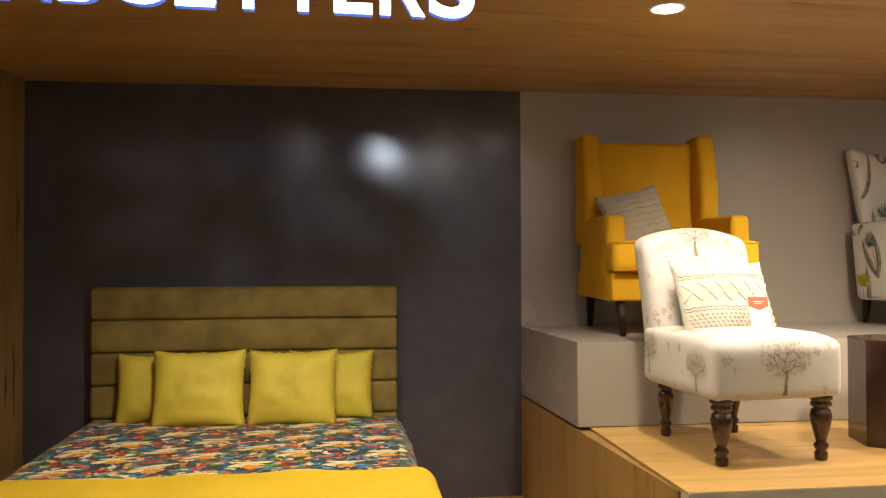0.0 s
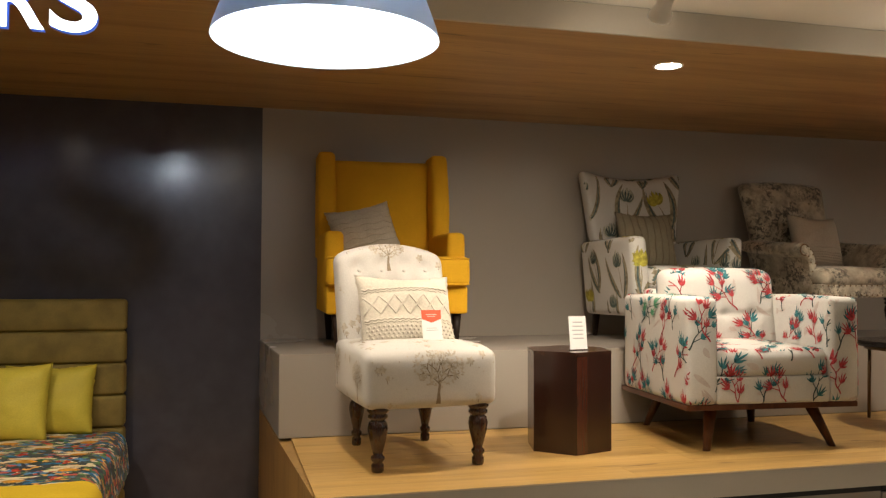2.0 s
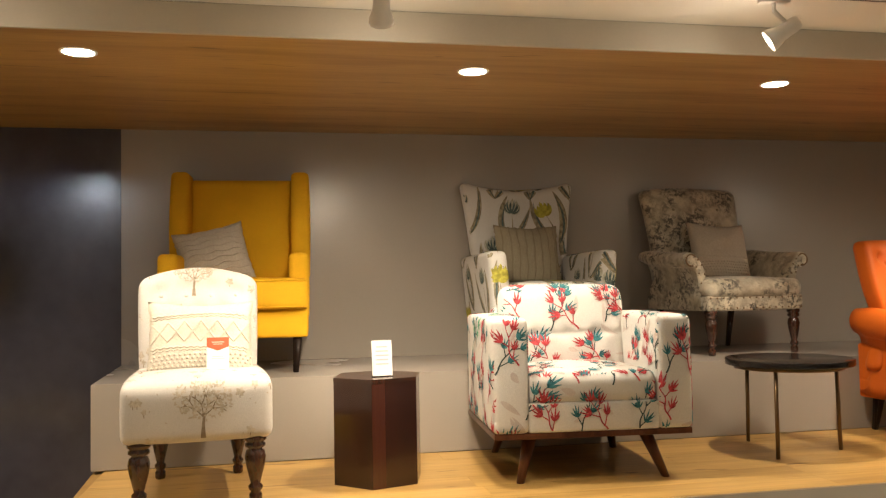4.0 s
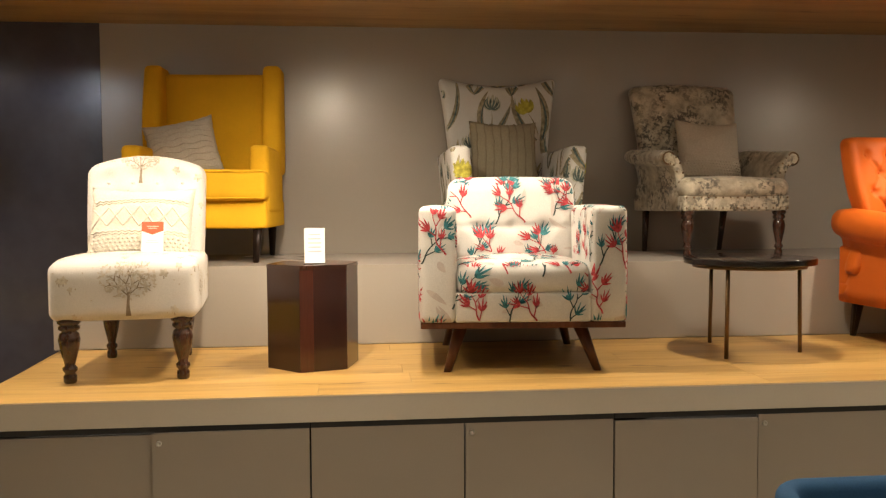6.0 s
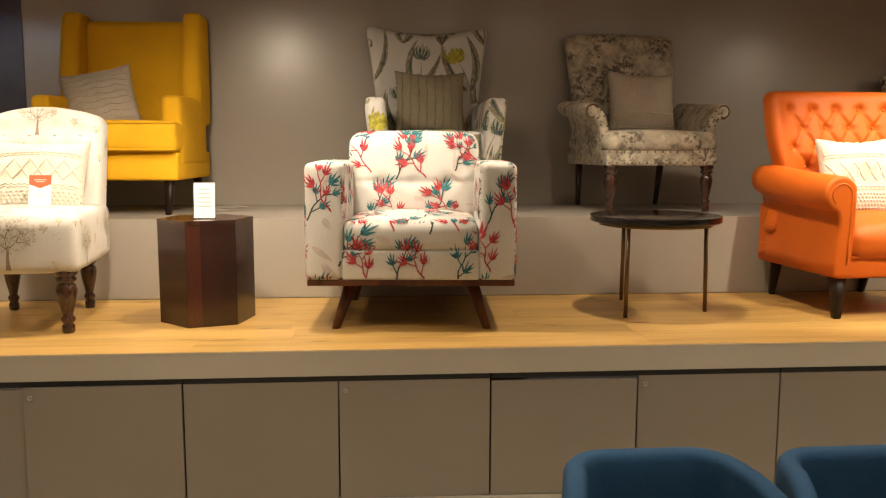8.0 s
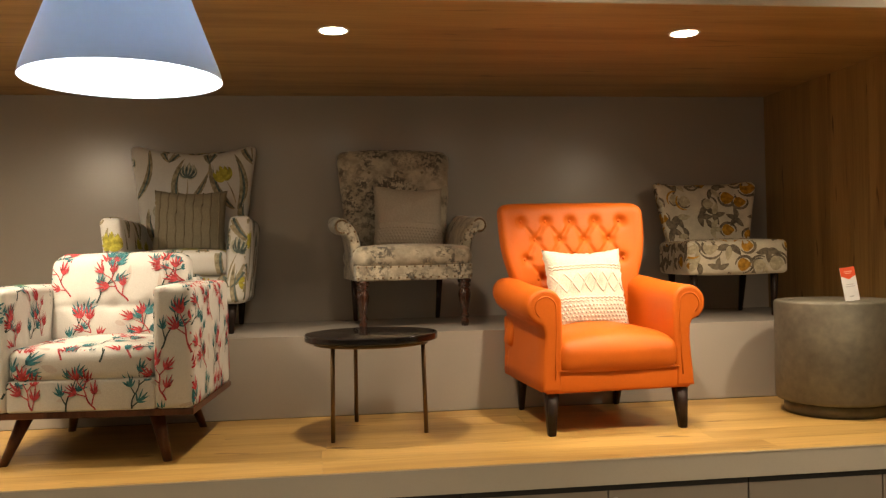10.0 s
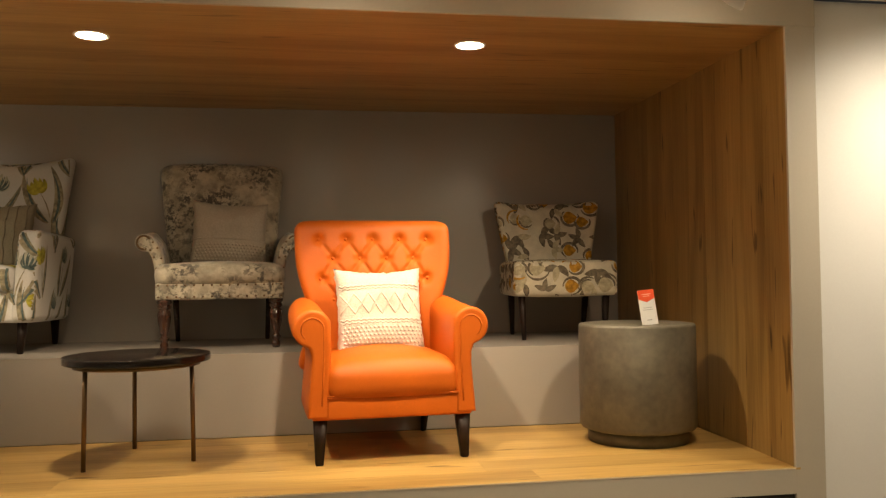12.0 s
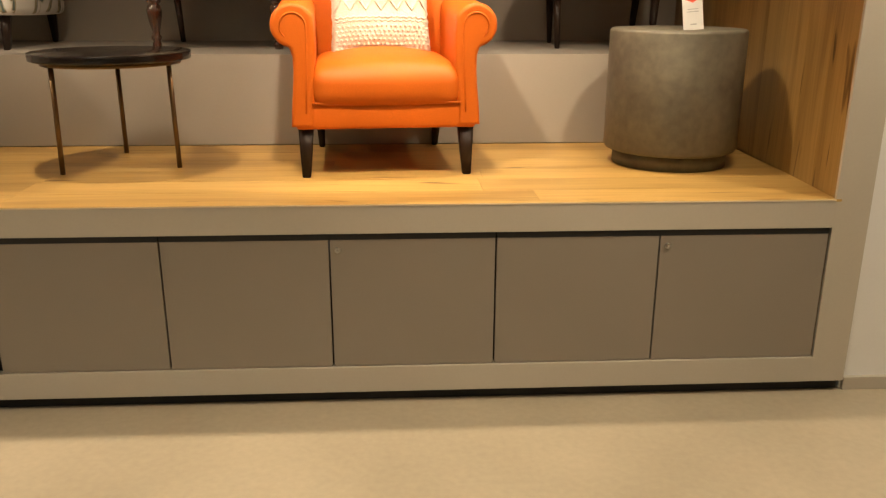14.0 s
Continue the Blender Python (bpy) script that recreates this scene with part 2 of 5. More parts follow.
M_LEAF_DARK = fabric("dark_green_print", (0.10, 0.135, 0.125), 0.5, big=50)
M_WASH = fabric("faint_pink_wash", (0.555, 0.49, 0.445), 0.10, big=30)
M_PALE_PETAL = fabric("pale_sage_print", (0.47, 0.46, 0.36), 0.25, big=50)
M_TWIG = fabric("slate_green_print", (0.045, 0.07, 0.065), 0.4, big=50)
M_OCHRE = fabric("ochre_print", (0.42, 0.215, 0.025), 0.45, big=45)
M_FLORAL = fabric("pale_beige_print_ground", (0.60, 0.55, 0.42), 0.12, big=18)
M_BROWNP = fabric("grey_brown_print", (0.175, 0.145, 0.10), 0.5, big=45)
M_BEIGEP = fabric("pale_olive_print", (0.46, 0.405, 0.27), 0.3, big=40)
M_CHART = fabric("lime_print", (0.42, 0.38, 0.06), 0.45, big=45)
M_QUILT = blotches("multicolour_picture_print", 38, [(0.0, (0.012, 0.03, 0.025)), (0.24, (0.52, 0.06, 0.03)), (0.32, (0.03, 0.10, 0.055)), (0.41, (0.05, 0.20, 0.40)), (0.50, (0.10, 0.22, 0.05)), (0.60, (0.68, 0.34, 0.03)), (0.68, (0.70, 0.60, 0.36)), (0.74, (0.012, 0.025, 0.04)), (0.97, (0.60, 0.50, 0.34))], (0.85, 1.1, 1), warp=0.3)
M_PIC_BLUE = fabric("blue_picture_print", (0.05, 0.19, 0.36), 0.5, big=60)
M_PIC_GREEN = fabric("green_picture_print", (0.06, 0.16, 0.06), 0.6, big=60)
M_PIC_RED = fabric("red_picture_print", (0.50, 0.07, 0.04), 0.4, big=60)
M_PIC_CREAM = fabric("cream_picture_print", (0.72, 0.62, 0.38), 0.2, big=60)
M_PIC_ORANGE = fabric("orange_picture_print", (0.66, 0.32, 0.04), 0.4, big=60)
M_PALE_EDGE = plain("pale_edge_band", (0.72, 0.60, 0.42), 0.4, 0.08, 6, 80, 0.03)
M_METAL_WHITE = plain("white_powder_coat", (0.75, 0.72, 0.68), 0.4, 0.02, 4, 300, 0.02)
M_BRASS = plain("aged_brass", (0.17, 0.105, 0.05), 0.35, 0.15, 9, 200, 0.05, metal=0.8)
M_STEEL = plain("brushed_steel", (0.45, 0.43, 0.40), 0.3, 0.1, 9, 200, 0.05, metal=1.0)
M_BLACKTOP = plain("black_gloss_top", (0.012, 0.009, 0.008), 0.16, 0.2, 4, 100, 0.02)
M_BLACKMETAL = plain("black_metal", (0.015, 0.015, 0.016), 0.4, 0.1, 4, 100, 0.02, metal=0.3)
M_CONCRETE = plain("grey_cast_concrete", (0.130, 0.115, 0.084), 0.55, 0.42, 5, 30, 0.12)
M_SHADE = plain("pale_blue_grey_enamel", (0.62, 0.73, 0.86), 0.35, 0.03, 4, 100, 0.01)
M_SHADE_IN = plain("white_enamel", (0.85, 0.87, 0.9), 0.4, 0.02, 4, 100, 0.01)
for _m, _c in ((M_SHADE, (0.55, 0.72, 0.95, 1)), (M_SHADE_IN, (0.85, 0.92, 1.0, 1))):
    _nt = _m.node_tree
    _through = put_node(_nt, "ShaderNodeBsdfTranslucent", Color=_c)
    _mix = put_node(_nt, "ShaderNodeMixShader", Fac=0.16)
    _nt.links.new(_nt.nodes["Principled BSDF"].outputs[0], _mix.inputs[1])
    _nt.links.new(_through.outputs[0], _mix.inputs[2])
    _nt.links.new(_mix.outputs[0], _nt.nodes["Material Output"].inputs["Surface"])
M_TABLETOP = plain("white_laminate_top", (0.54, 0.535, 0.52), 0.45, 0.02, 3, 150, 0.02)
M_PAPER = plain("white_card", (0.72, 0.72, 0.70), 0.6, 0.02, 8, 200, 0.02)
M_CARDRED = plain("red_orange_card", (0.72, 0.09, 0.03), 0.5, 0.04, 8, 200, 0.02)
M_INK = plain("grey_ink", (0.42, 0.42, 0.42), 0.6, 0.05)
M_PALEINK = plain("pale_ink", (0.80, 0.42, 0.34), 0.6, 0.05)
M_LAMP = glow("warm_lamp_face", (1.0, 0.9, 0.74), 45.0)
M_BULB = glow("cool_bulb", (0.92, 0.96, 1.0), 30.0)
M_SIGN = glow("white_lit_acrylic", (0.80, 0.88, 1.0), 5.0)
M_SIGN_SIDE = glow("blue_lit_letter_edge", (0.10, 0.22, 1.0), 0.5)
M_ACRYLIC, _nt, _b = nodes_of("clear_acrylic")
_b.inputs["Transmission Weight"].default_value = 1.0
_b.inputs["Roughness"].default_value = 0.03
_b.inputs["IOR"].default_value = 1.3


def damask(name):
    """Faded cloth: pale ground with worn dark scribbles that come and go."""
    m, nt, b = nodes_of(name)
    tc = nt.nodes.new("ShaderNodeTexCoord")
    n1 = put_node(nt, "ShaderNodeTexNoise", Scale=6.5, Detail=5.0)
    n2 = put_node(nt, "ShaderNodeTexNoise", Scale=32.0, Detail=7.0, Roughness=0.7, Distortion=0.3)
    n3 = put_node(nt, "ShaderNodeTexNoise", Scale=14.0, Detail=5.0)
    for n in (n1, n2, n3):
        nt.links.new(tc.outputs["Object"], n.inputs["Vector"])
    r1 = ramp_of(nt, [(0.40, (0.12, 0.12, 0.12)), (0.58, (1, 1, 1))])
    r2 = ramp_of(nt, [(0.48, (0, 0, 0)), (0.56, (1, 1, 1))])
    nt.links.new(n1.outputs["Fac"], r1.inputs[0])
    nt.links.new(n2.outputs["Fac"], r2.inputs[0])
    mul = nt.nodes.new("ShaderNodeMixRGB")
    mul.blend_type = "MULTIPLY"
    mul.inputs[0].default_value = 1.0
    nt.links.new(r1.outputs[0], mul.inputs[1])
    nt.links.new(r2.outputs[0], mul.inputs[2])
    ground = ramp_of(nt, [(0.35, (0.34, 0.295, 0.215)), (0.62, (0.58, 0.525, 0.40))])
    nt.links.new(n3.outputs["Fac"], ground.inputs[0])
    mx = nt.nodes.new("ShaderNodeMixRGB")
    mx.inputs[2].default_value = (0.10, 0.088, 0.070, 1)
    nt.links.new(mul.outputs[0], mx.inputs[0])
    nt.links.new(ground.outputs[0], mx.inputs[1])
    nt.links.new(mx.outputs[0], b.inputs["Base Color"])
    b.inputs["Roughness"].default_value = 0.85
    b.inputs["Sheen Weight"].default_value = 0.3
    bump_into(nt, b, n2.outputs["Fac"], 0.2)
    return m


M_DAMASK = damask("faded_damask")


# ---- shape helpers ----
def finish(name, bm, material, smooth=True):
    bmesh.ops.recalc_face_normals(bm, faces=bm.faces)
    me = bpy.data.meshes.new(name)
    bm.to_mesh(me)
    bm.free()
    if smooth:
        me.polygons.foreach_set("use_smooth", [True] * len(me.polygons))
    for m in material if isinstance(material, (list, tuple)) else [material]:
        me.materials.append(m)
    return me


def part(name, bm, material, parent=None, label="", smooth=True):
    ob = new(name, finish(name, bm, material, smooth))
    if parent is not None:
        ob.parent = parent
    return tagged(ob, label)


def thing(name, place, label, category, group="", turn=0.0, kind=""):
    e = new(name)
    e.empty_display_size = 0.1
    e.matrix_world = pose(*place, 0, 0, turn)
    return tagged(e, label, category, group, kind)


def axis_steps(h, r, n):
    r = min(r, h * 0.999)
    inner = h - r
    edge = [inner + r * k for k in (0.0, 0.38, 0.71, 0.92, 1.0)]
    mid = [-inner + 2 * inner * i / n for i in range(1, n)]
    return [-e for e in reversed(edge)] + mid + edge


def soft(c, s, r=0.03, n=(6, 6, 6), puff=(0, 0, 0), warp=None, bm=None):
    """A rounded, optionally bulging block: centre, size, edge radius; warp moves each point of it."""
    bm = bm or bmesh.new()
    h = [v / 2 for v in s]
    r = min(r, min(h) * 0.999)
    st = [axis_steps(h[i], r, n[i]) for i in range(3)]
    top = [len(a) - 1 for a in st]
    seen = {}

    def vert(i, j, k):
        key = (i, j, k)
        if key not in seen:
            p = Vector((st[0][i], st[1][j], st[2][k]))
            q = Vector([max(-(h[a] - r), min(h[a] - r, p[a])) for a in range(3)])
            d = p - q
            if d.length > 1e-9:
                p = q + d.normalized() * r
            u = [p[a] / h[a] for a in range(3)]
            off = [u[a] * puff[a] * (1 - u[(a + 1) % 3] ** 2) * (1 - u[(a + 2) % 3] ** 2) for a in range(3)]
            p = p + Vector(off)
            p = p + Vector(c)
            if warp:
                p = Vector(warp(p))
            seen[key] = bm.verts.new(p)
        return seen[key]

    for a in range(3):
        b, d = (a + 1) % 3, (a + 2) % 3
        for side in (0, top[a]):
            for i in range(top[b]):
                for j in range(top[d]):
                    quad = []
                    for di, dj in ((0, 0), (1, 0), (1, 1), (0, 1)):
                        key = [0, 0, 0]
                        key[a], key[b], key[d] = side, i + di, j + dj
                        quad.append(vert(*key))
                    bm.faces.new(quad)
    return bm


def block(lo, hi, bevel=0.0, bm=None):
    bm = bm or bmesh.new()
    m = Matrix.Translation([(a + b) / 2 for a, b in zip(lo, hi)]) @ Matrix.Diagonal([b - a for a, b in zip(lo, hi)] + [1])
    made = bmesh.ops.create_cube(bm, size=1, matrix=m)
    if bevel:
        edges = list({e for v in made["verts"] for e in v.link_edges})
        bmesh.ops.bevel(bm, geom=edges, offset=bevel, segments=2, affect="EDGES", profile=0.7)
    return bm


def lathe(profile, centre=(0, 0, 0), seg=24, bm=None, axis=None, squash=None):
    """Turn a profile of (radius, height) round a vertical axis, or round the line along `axis`."""
    bm = bm or bmesh.new()
    rot = Vector((0, 0, 1)).rotation_difference(Vector(axis)).to_matrix() if axis else Matrix.Identity(3)
    rings = []
    for r, z in profile:
        if r < 1e-6:
            rings.append([bm.verts.new(Vector(centre) + rot @ Vector((0, 0, z)))])
        else:
            rings.append([bm.verts.new(Vector(centre) + rot @ Vector((r * math.cos(2 * math.pi * i / seg), r * math.sin(2 * math.pi * i / seg), z))) for i in range(seg)])
    for a, b in zip(rings, rings[1:]):
        for i in range(seg):
            j = (i + 1) % seg
            if len(a) == 1 and len(b) == 1:
                continue
            if len(a) == 1:
                bm.faces.new((a[0], b[i], b[j]))
            elif len(b) == 1:
                bm.faces.new((a[i], a[j], b[0]))
            else:
                bm.faces.new((a[i], a[j], b[j], b[i]))
    return bm


def tube(points, r, seg=8, bm=None, closed=False):
    bm = bm or bmesh.new()
    pts = [Vector(p) for p in points]
    rings, n = [], len(pts)
    up = Vector((0.13, 0.21, 0.97)).normalized()
    for i, p in enumerate(pts):
        a = pts[(i - 1) % n] if closed or i else p
        b = pts[(i + 1) % n] if closed or i < n - 1 else p
        t = (b - a).normalized()
        x = t.cross(up)
        if x.length < 1e-3:
            x = t.cross(Vector((1, 0, 0)))
        x.normalize()
        y = t.cross(x)
        rr = r[i] if isinstance(r, (list, tuple)) else r
        rings.append([bm.verts.new(p + rr * (math.cos(2 * math.pi * k / seg) * x + math.sin(2 * math.pi * k / seg) * y)) for k in range(seg)])
    for i in range(n if closed else n - 1):
        a, b = rings[i], rings[(i + 1) % n]
        for k in range(seg):
            bm.faces.new((a[k], a[(k + 1) % seg], b[(k + 1) % seg], b[k]))
    if not closed:
        bm.faces.new(rings[0])
        bm.faces.new(rings[-1][::-1])
    return bm


def post(foot, head, rf, rh, seg=4, turn=45, bm=None):
    """A straight leg from foot to head, tapered, with seg sides."""
    bm = bm or bmesh.new()
    rings = []
    for p, r in ((foot, rf), (head, rh)):
        rings.append([bm.verts.new((p[0] + r * math.cos(radians(turn) + 2 * math.pi * k / seg), p[1] + r * math.sin(radians(turn) + 2 * math.pi * k / seg), p[2])) for k in range(seg)])
    for k in range(seg):
        bm.faces.new((rings[0][k], rings[0][(k + 1) % seg], rings[1][(k + 1) % seg], rings[1][k]))
    bm.faces.new(rings[0][::-1])
    bm.faces.new(rings[1])
    if seg == 4:
        bmesh.ops.bevel(bm, geom=list(bm.edges), offset=0.003, segments=2, affect="EDGES")
    return bm


def prism(points, z0, z1, bevel=0.0):
    bm = bmesh.new()
    low = [bm.verts.new((x, y, z0)) for x, y in points]
    high = [bm.verts.new((x, y, z1)) for x, y in points]
    n = len(points)
    for i in range(n):
        bm.faces.new((low[i], low[(i + 1) % n], high[(i + 1) % n], high[i]))
    bm.faces.new(low[::-1])
    bm.faces.new(high)
    if bevel:
        bmesh.ops.bevel(bm, geom=list(bm.edges), offset=bevel, segments=2, affect="EDGES")
    return bm


def pillow(w, h, t, n=22, seed=1, sag=0.012):
    """A stuffed square cushion standing in the xz plane, its front towards -y, foot at z = 0."""
    bm = bmesh.new()
    grids = []
    for side in (-1, 1):
        g = {}
        for i in range(n + 1):
            for j in range(n + 1):
                u, v = 2 * i / n - 1, 2 * j / n - 1
                full = max(0.0, (1 - abs(u) ** 2.6) * (1 - abs(v) ** 2.6)) ** 0.55
                pinch = 0.055
                x = u * w / 2 * (1 - pinch * (1 - v * v))
                z = v * h / 2 * (1 - pinch * (1 - u * u))
                crease = noise.noise(Vector((u * 2.2 + seed, v * 2.2, seed * 3.1))) * 0.016 + noise.noise(Vector((u * 7 + seed, v * 7, seed))) * 0.005
                rim = max(abs(u), abs(v)) ** 10
                gather = 0.007 * rim * noise.noise(Vector((u * 11 + seed, v * 11, 2.0)))
                x, z = x + gather * u, z + gather * v
                y = side * (full * t / 2 + crease * full)
                g[i, j] = (x, y, z + h / 2 - sag * (1 - u * u) * (v + 1) / 2)
        grids.append(g)
    made = {}

    def vert(side, i, j):
        key = (0 if i in (0, n) or j in (0, n) else side, i, j)
        if key not in made:
            p = grids[side][i, j]
            made[key] = bm.verts.new(p if key[0] == side else grids[0][i, j])
        return made[key]

    for side in (0, 1):
        for i in range(n):
            for j in range(n):
                q = [vert(side, i, j), vert(side, i + 1, j), vert(side, i + 1, j + 1), vert(side, i, j + 1)]
                bm.faces.new(q if side == 0 else q[::-1])
    return bm


# ---- printed motifs, laid on the cloth ----
from mathutils.bvhtree import BVHTree


def tree_of(parts):
    bm = bmesh.new()
    for ob in parts:
        bm.from_mesh(ob.data)
    t = BVHTree.FromBMesh(bm)
    bm.free()
    return t


class Motif:
    """Flat shapes drawn in a plane, later pressed on a surface."""

    def __init__(self):
        self.quads = {}

    def ribbon(self, kind, pts, widths):
        out = self.quads.setdefault(kind, [])
        rails = []
        across = 3 if max(widths) > 0.016 else 1
        for i, (x, y) in enumerate(pts):
            a, b = pts[max(0, i - 1)], pts[min(len(pts) - 1, i + 1)]
            dx, dy = b[0] - a[0], b[1] - a[1]
            k = (math.hypot(dx, dy) or 1) / widths[i]
            rails.append([(x - dy / k * (0.5 - j / across), y + dx / k * (0.5 - j / across)) for j in range(across + 1)])
        for p, q in zip(rails, rails[1:]):
            cuts = max(1, math.ceil(math.dist(p[0], q[0]) / 0.012))
            for c in range(cuts):
                f, g = c / cuts, (c + 1) / cuts
                m = [tuple(u + (v - u) * f for u, v in zip(a, b)) for a, b in zip(p, q)]
                n = [tuple(u + (v - u) * g for u, v in zip(a, b)) for a, b in zip(p, q)]
                out += [(m[j], m[j + 1], n[j + 1], n[j]) for j in range(across)]

    def leaf(self, kind, x, y, angle, length, width, bow=0.0, steps=6):
        pts, ws = [], []
        for i in range(steps + 1):
            t = i / steps
            a = angle + bow * (t - 0.3)
            pts.append((x, y))
            ws.append(width * max(0.03, math.sin(math.pi * min(1, t ** 0.8 * 0.93 + 0.05)) ** 0.85))
            x, y = x + math.cos(a) * length / steps, y + math.sin(a) * length / steps
        self.ribbon(kind, pts, ws)
        return x, y

    def press(self, tree, origin, u, v, away, materials, parent, names, facing=0.35, lift=0.0016, reach=2.0):
        """Press the shapes on what the tree holds, looking along `away` from the plane at origin."""
        u, v, away = Vector(u), Vector(v), Vector(away)
        for layer, (kind, quads) in enumerate(self.quads.items()):
            bm = bmesh.new()
            rise = lift + 0.0005 * layer
            for q in quads:
                hits = []
                for x, y in q:
                    place, normal, _, _ = tree.ray_cast(Vector(origin) + x * u + y * v, away, reach)
                    if place is None:
                        break
                    if normal.dot(away) > 0:
                        normal = -normal
                    if -normal.dot(away) < facing:
                        break
                    hits.append(place + normal * rise)
                if len(hits) < 4:
                    continue
                depth = [h.dot(away) for h in hits]
                flat = max((Vector(a) - Vector(b)).length for a in q for b in q)
                if max(depth) - min(depth) > flat * 1.6 + 0.004:
                    continue
                bm.faces.new([bm.verts.new(h) for h in hits])
            if len(bm.faces):
                bmesh.ops.remove_doubles(bm, verts=bm.verts, dist=0.0004)
                tagged(part(names[kind], bm, materials[kind], parent), kind="stuff")
            else:
                bm.free()


def brush_fan(mo, rng, kind, x, y, angle, length):
    """A tuft of tapered brush strokes that spread forwards from the end of a twig."""
    for spread, share in ((-0.85, 0.55), (-0.45, 0.85), (-0.1, 1.0), (0.3, 0.9), (0.75, 0.6)):
        size = length * share * rng.uniform(0.85, 1.15)
        mo.leaf(kind, x, y, angle + spread * rng.uniform(0.75, 1.1), size, length * rng.uniform(0.11, 0.17), -0.35 * spread + rng.uniform(-0.2, 0.2), 7)


def pine_sprig(mo, rng, kind, x, y, angle, size):
    """A long bent twig with side shoots by turns, each ending in a tuft of strokes."""
    n, pts = 14, []
    bow, sway = rng.uniform(-0.7, 0.7), rng.uniform(0.15, 0.4)
    for i in range(n + 1):
        pts.append((x, y))
        a = angle + bow * i / n + sway * math.sin(i * 0.7)
        x, y = x + math.cos(a) * size / n, y + math.sin(a) * size / n
    mo.ribbon(kind + "_twig", pts, [0.0072 - 0.004 * i / n for i in range(n + 1)])
    brush_fan(mo, rng, kind, *pts[-1], a, rng.uniform(0.055, 0.075))
    side = rng.choice((-1, 1))
    for i in (3, 7, 10):
        side = -side
        sa = angle + bow * i / n + side * rng.uniform(0.55, 0.95)
        px, py = pts[i]
        length = rng.uniform(0.025, 0.045)
        ex, ey = px + math.cos(sa) * length, py + math.sin(sa) * length
        mo.ribbon(kind + "_twig", [(px, py), ((px + ex) / 2, (py + ey) / 2), (ex, ey)], [0.005, 0.0045, 0.004])
        brush_fan(mo, rng, kind, ex, ey, sa - side * 0.2, rng.uniform(0.045, 0.065))


def sprigs(seed, w, h, step=0.2):
    """Red and teal sprigs by turns, over faint washes of pink."""
    rng = random.Random(seed)
    mo = Motif()
    for _ in range(int(w * h * 55)):
        mo.leaf("wash", rng.uniform(-w / 2, w / 2), rng.uniform(-h / 2, h / 2), rng.uniform(0, 6.28), rng.uniform(0.04, 0.10), rng.uniform(0.012, 0.03), rng.uniform(-0.8, 0.8), 8)
    x, column = -w / 2 + rng.uniform(0, 0.04), seed % 2
    while x < w / 2 + step / 2:
        y, row = -h / 2 - rng.uniform(0.0, 0.10), 0
        while y < h / 2:
            kind = "red" if (column + row) % 2 == 0 else "teal"
            if rng.random() < 0.04:
                kind = "green"
            size = rng.uniform(0.14, 0.19)
            pine_sprig(mo, rng, kind, x + rng.uniform(-0.02, 0.02), y, 1.57 + (-1) ** (column + row) * rng.uniform(0.15, 0.65), size)
            y += size + rng.uniform(0.035, 0.06)
            row += 1
        x += step * 0.82
        column += 1
    return mo


def tulips(seed, w, h, step=0.27):
    """Tulips on long stems: pale cupped petals with dark strokes, among long pointed leaves."""
    rng = random.Random(seed)
    mo = Motif()
    for kind in ("pale", "leaf", "stem", "dark", "lime"):
        mo.quads[kind] = []

    def long_leaf(x, y, a, size, wide, bow):
        mo.leaf("leaf", x, y, a, size, wide, bow, 14)
        mo.leaf("dark", x + math.sin(a) * wide * 0.12, y - math.cos(a) * wide * 0.12, a, size * 0.9, wide * 0.28, bow, 14)

    row, y = 0, -h / 2 - 0.08
    while y < h / 2:
        x = -w / 2 + (row % 2) * step / 2
        while x < w / 2 + 0.05:
            px, py = x + rng.uniform(-0.03, 0.03), y + rng.uniform(-0.03, 0.03)
            a = rng.uniform(1.25, 1.9)
            ex, ey = mo.leaf("stem", px, py, a, 0.15, 0.008, rng.uniform(-0.5, 0.5), 10)
            lime = rng.random() < 0.3
            for s in (-1.0, -0.5, 0.0, 0.5, 1.0):
                size = rng.uniform(0.075, 0.095)
                mo.leaf("lime" if lime else "pale", ex, ey - 0.008, a + s * 0.85, size, 0.034, -s * 1.7, 10)
                for k in (-0.16, 0.16):
                    mo.leaf("stem" if lime else "dark", ex, ey - 0.008, a + s * 0.85 + k, size * rng.uniform(0.8, 1.0), rng.uniform(0.006, 0.011), -s * 1.7 - k * 2, 10)
            for s in (-1, 1):
                long_leaf(px + rng.uniform(-0.02, 0.02), py - 0.03, a + s * rng.uniform(0.25, 0.6), rng.uniform(0.24, 0.34), rng.uniform(0.034, 0.048), -s * rng.uniform(0.3, 1.3))
            x += step
        y += step * 0.85
        row += 1
    return mo


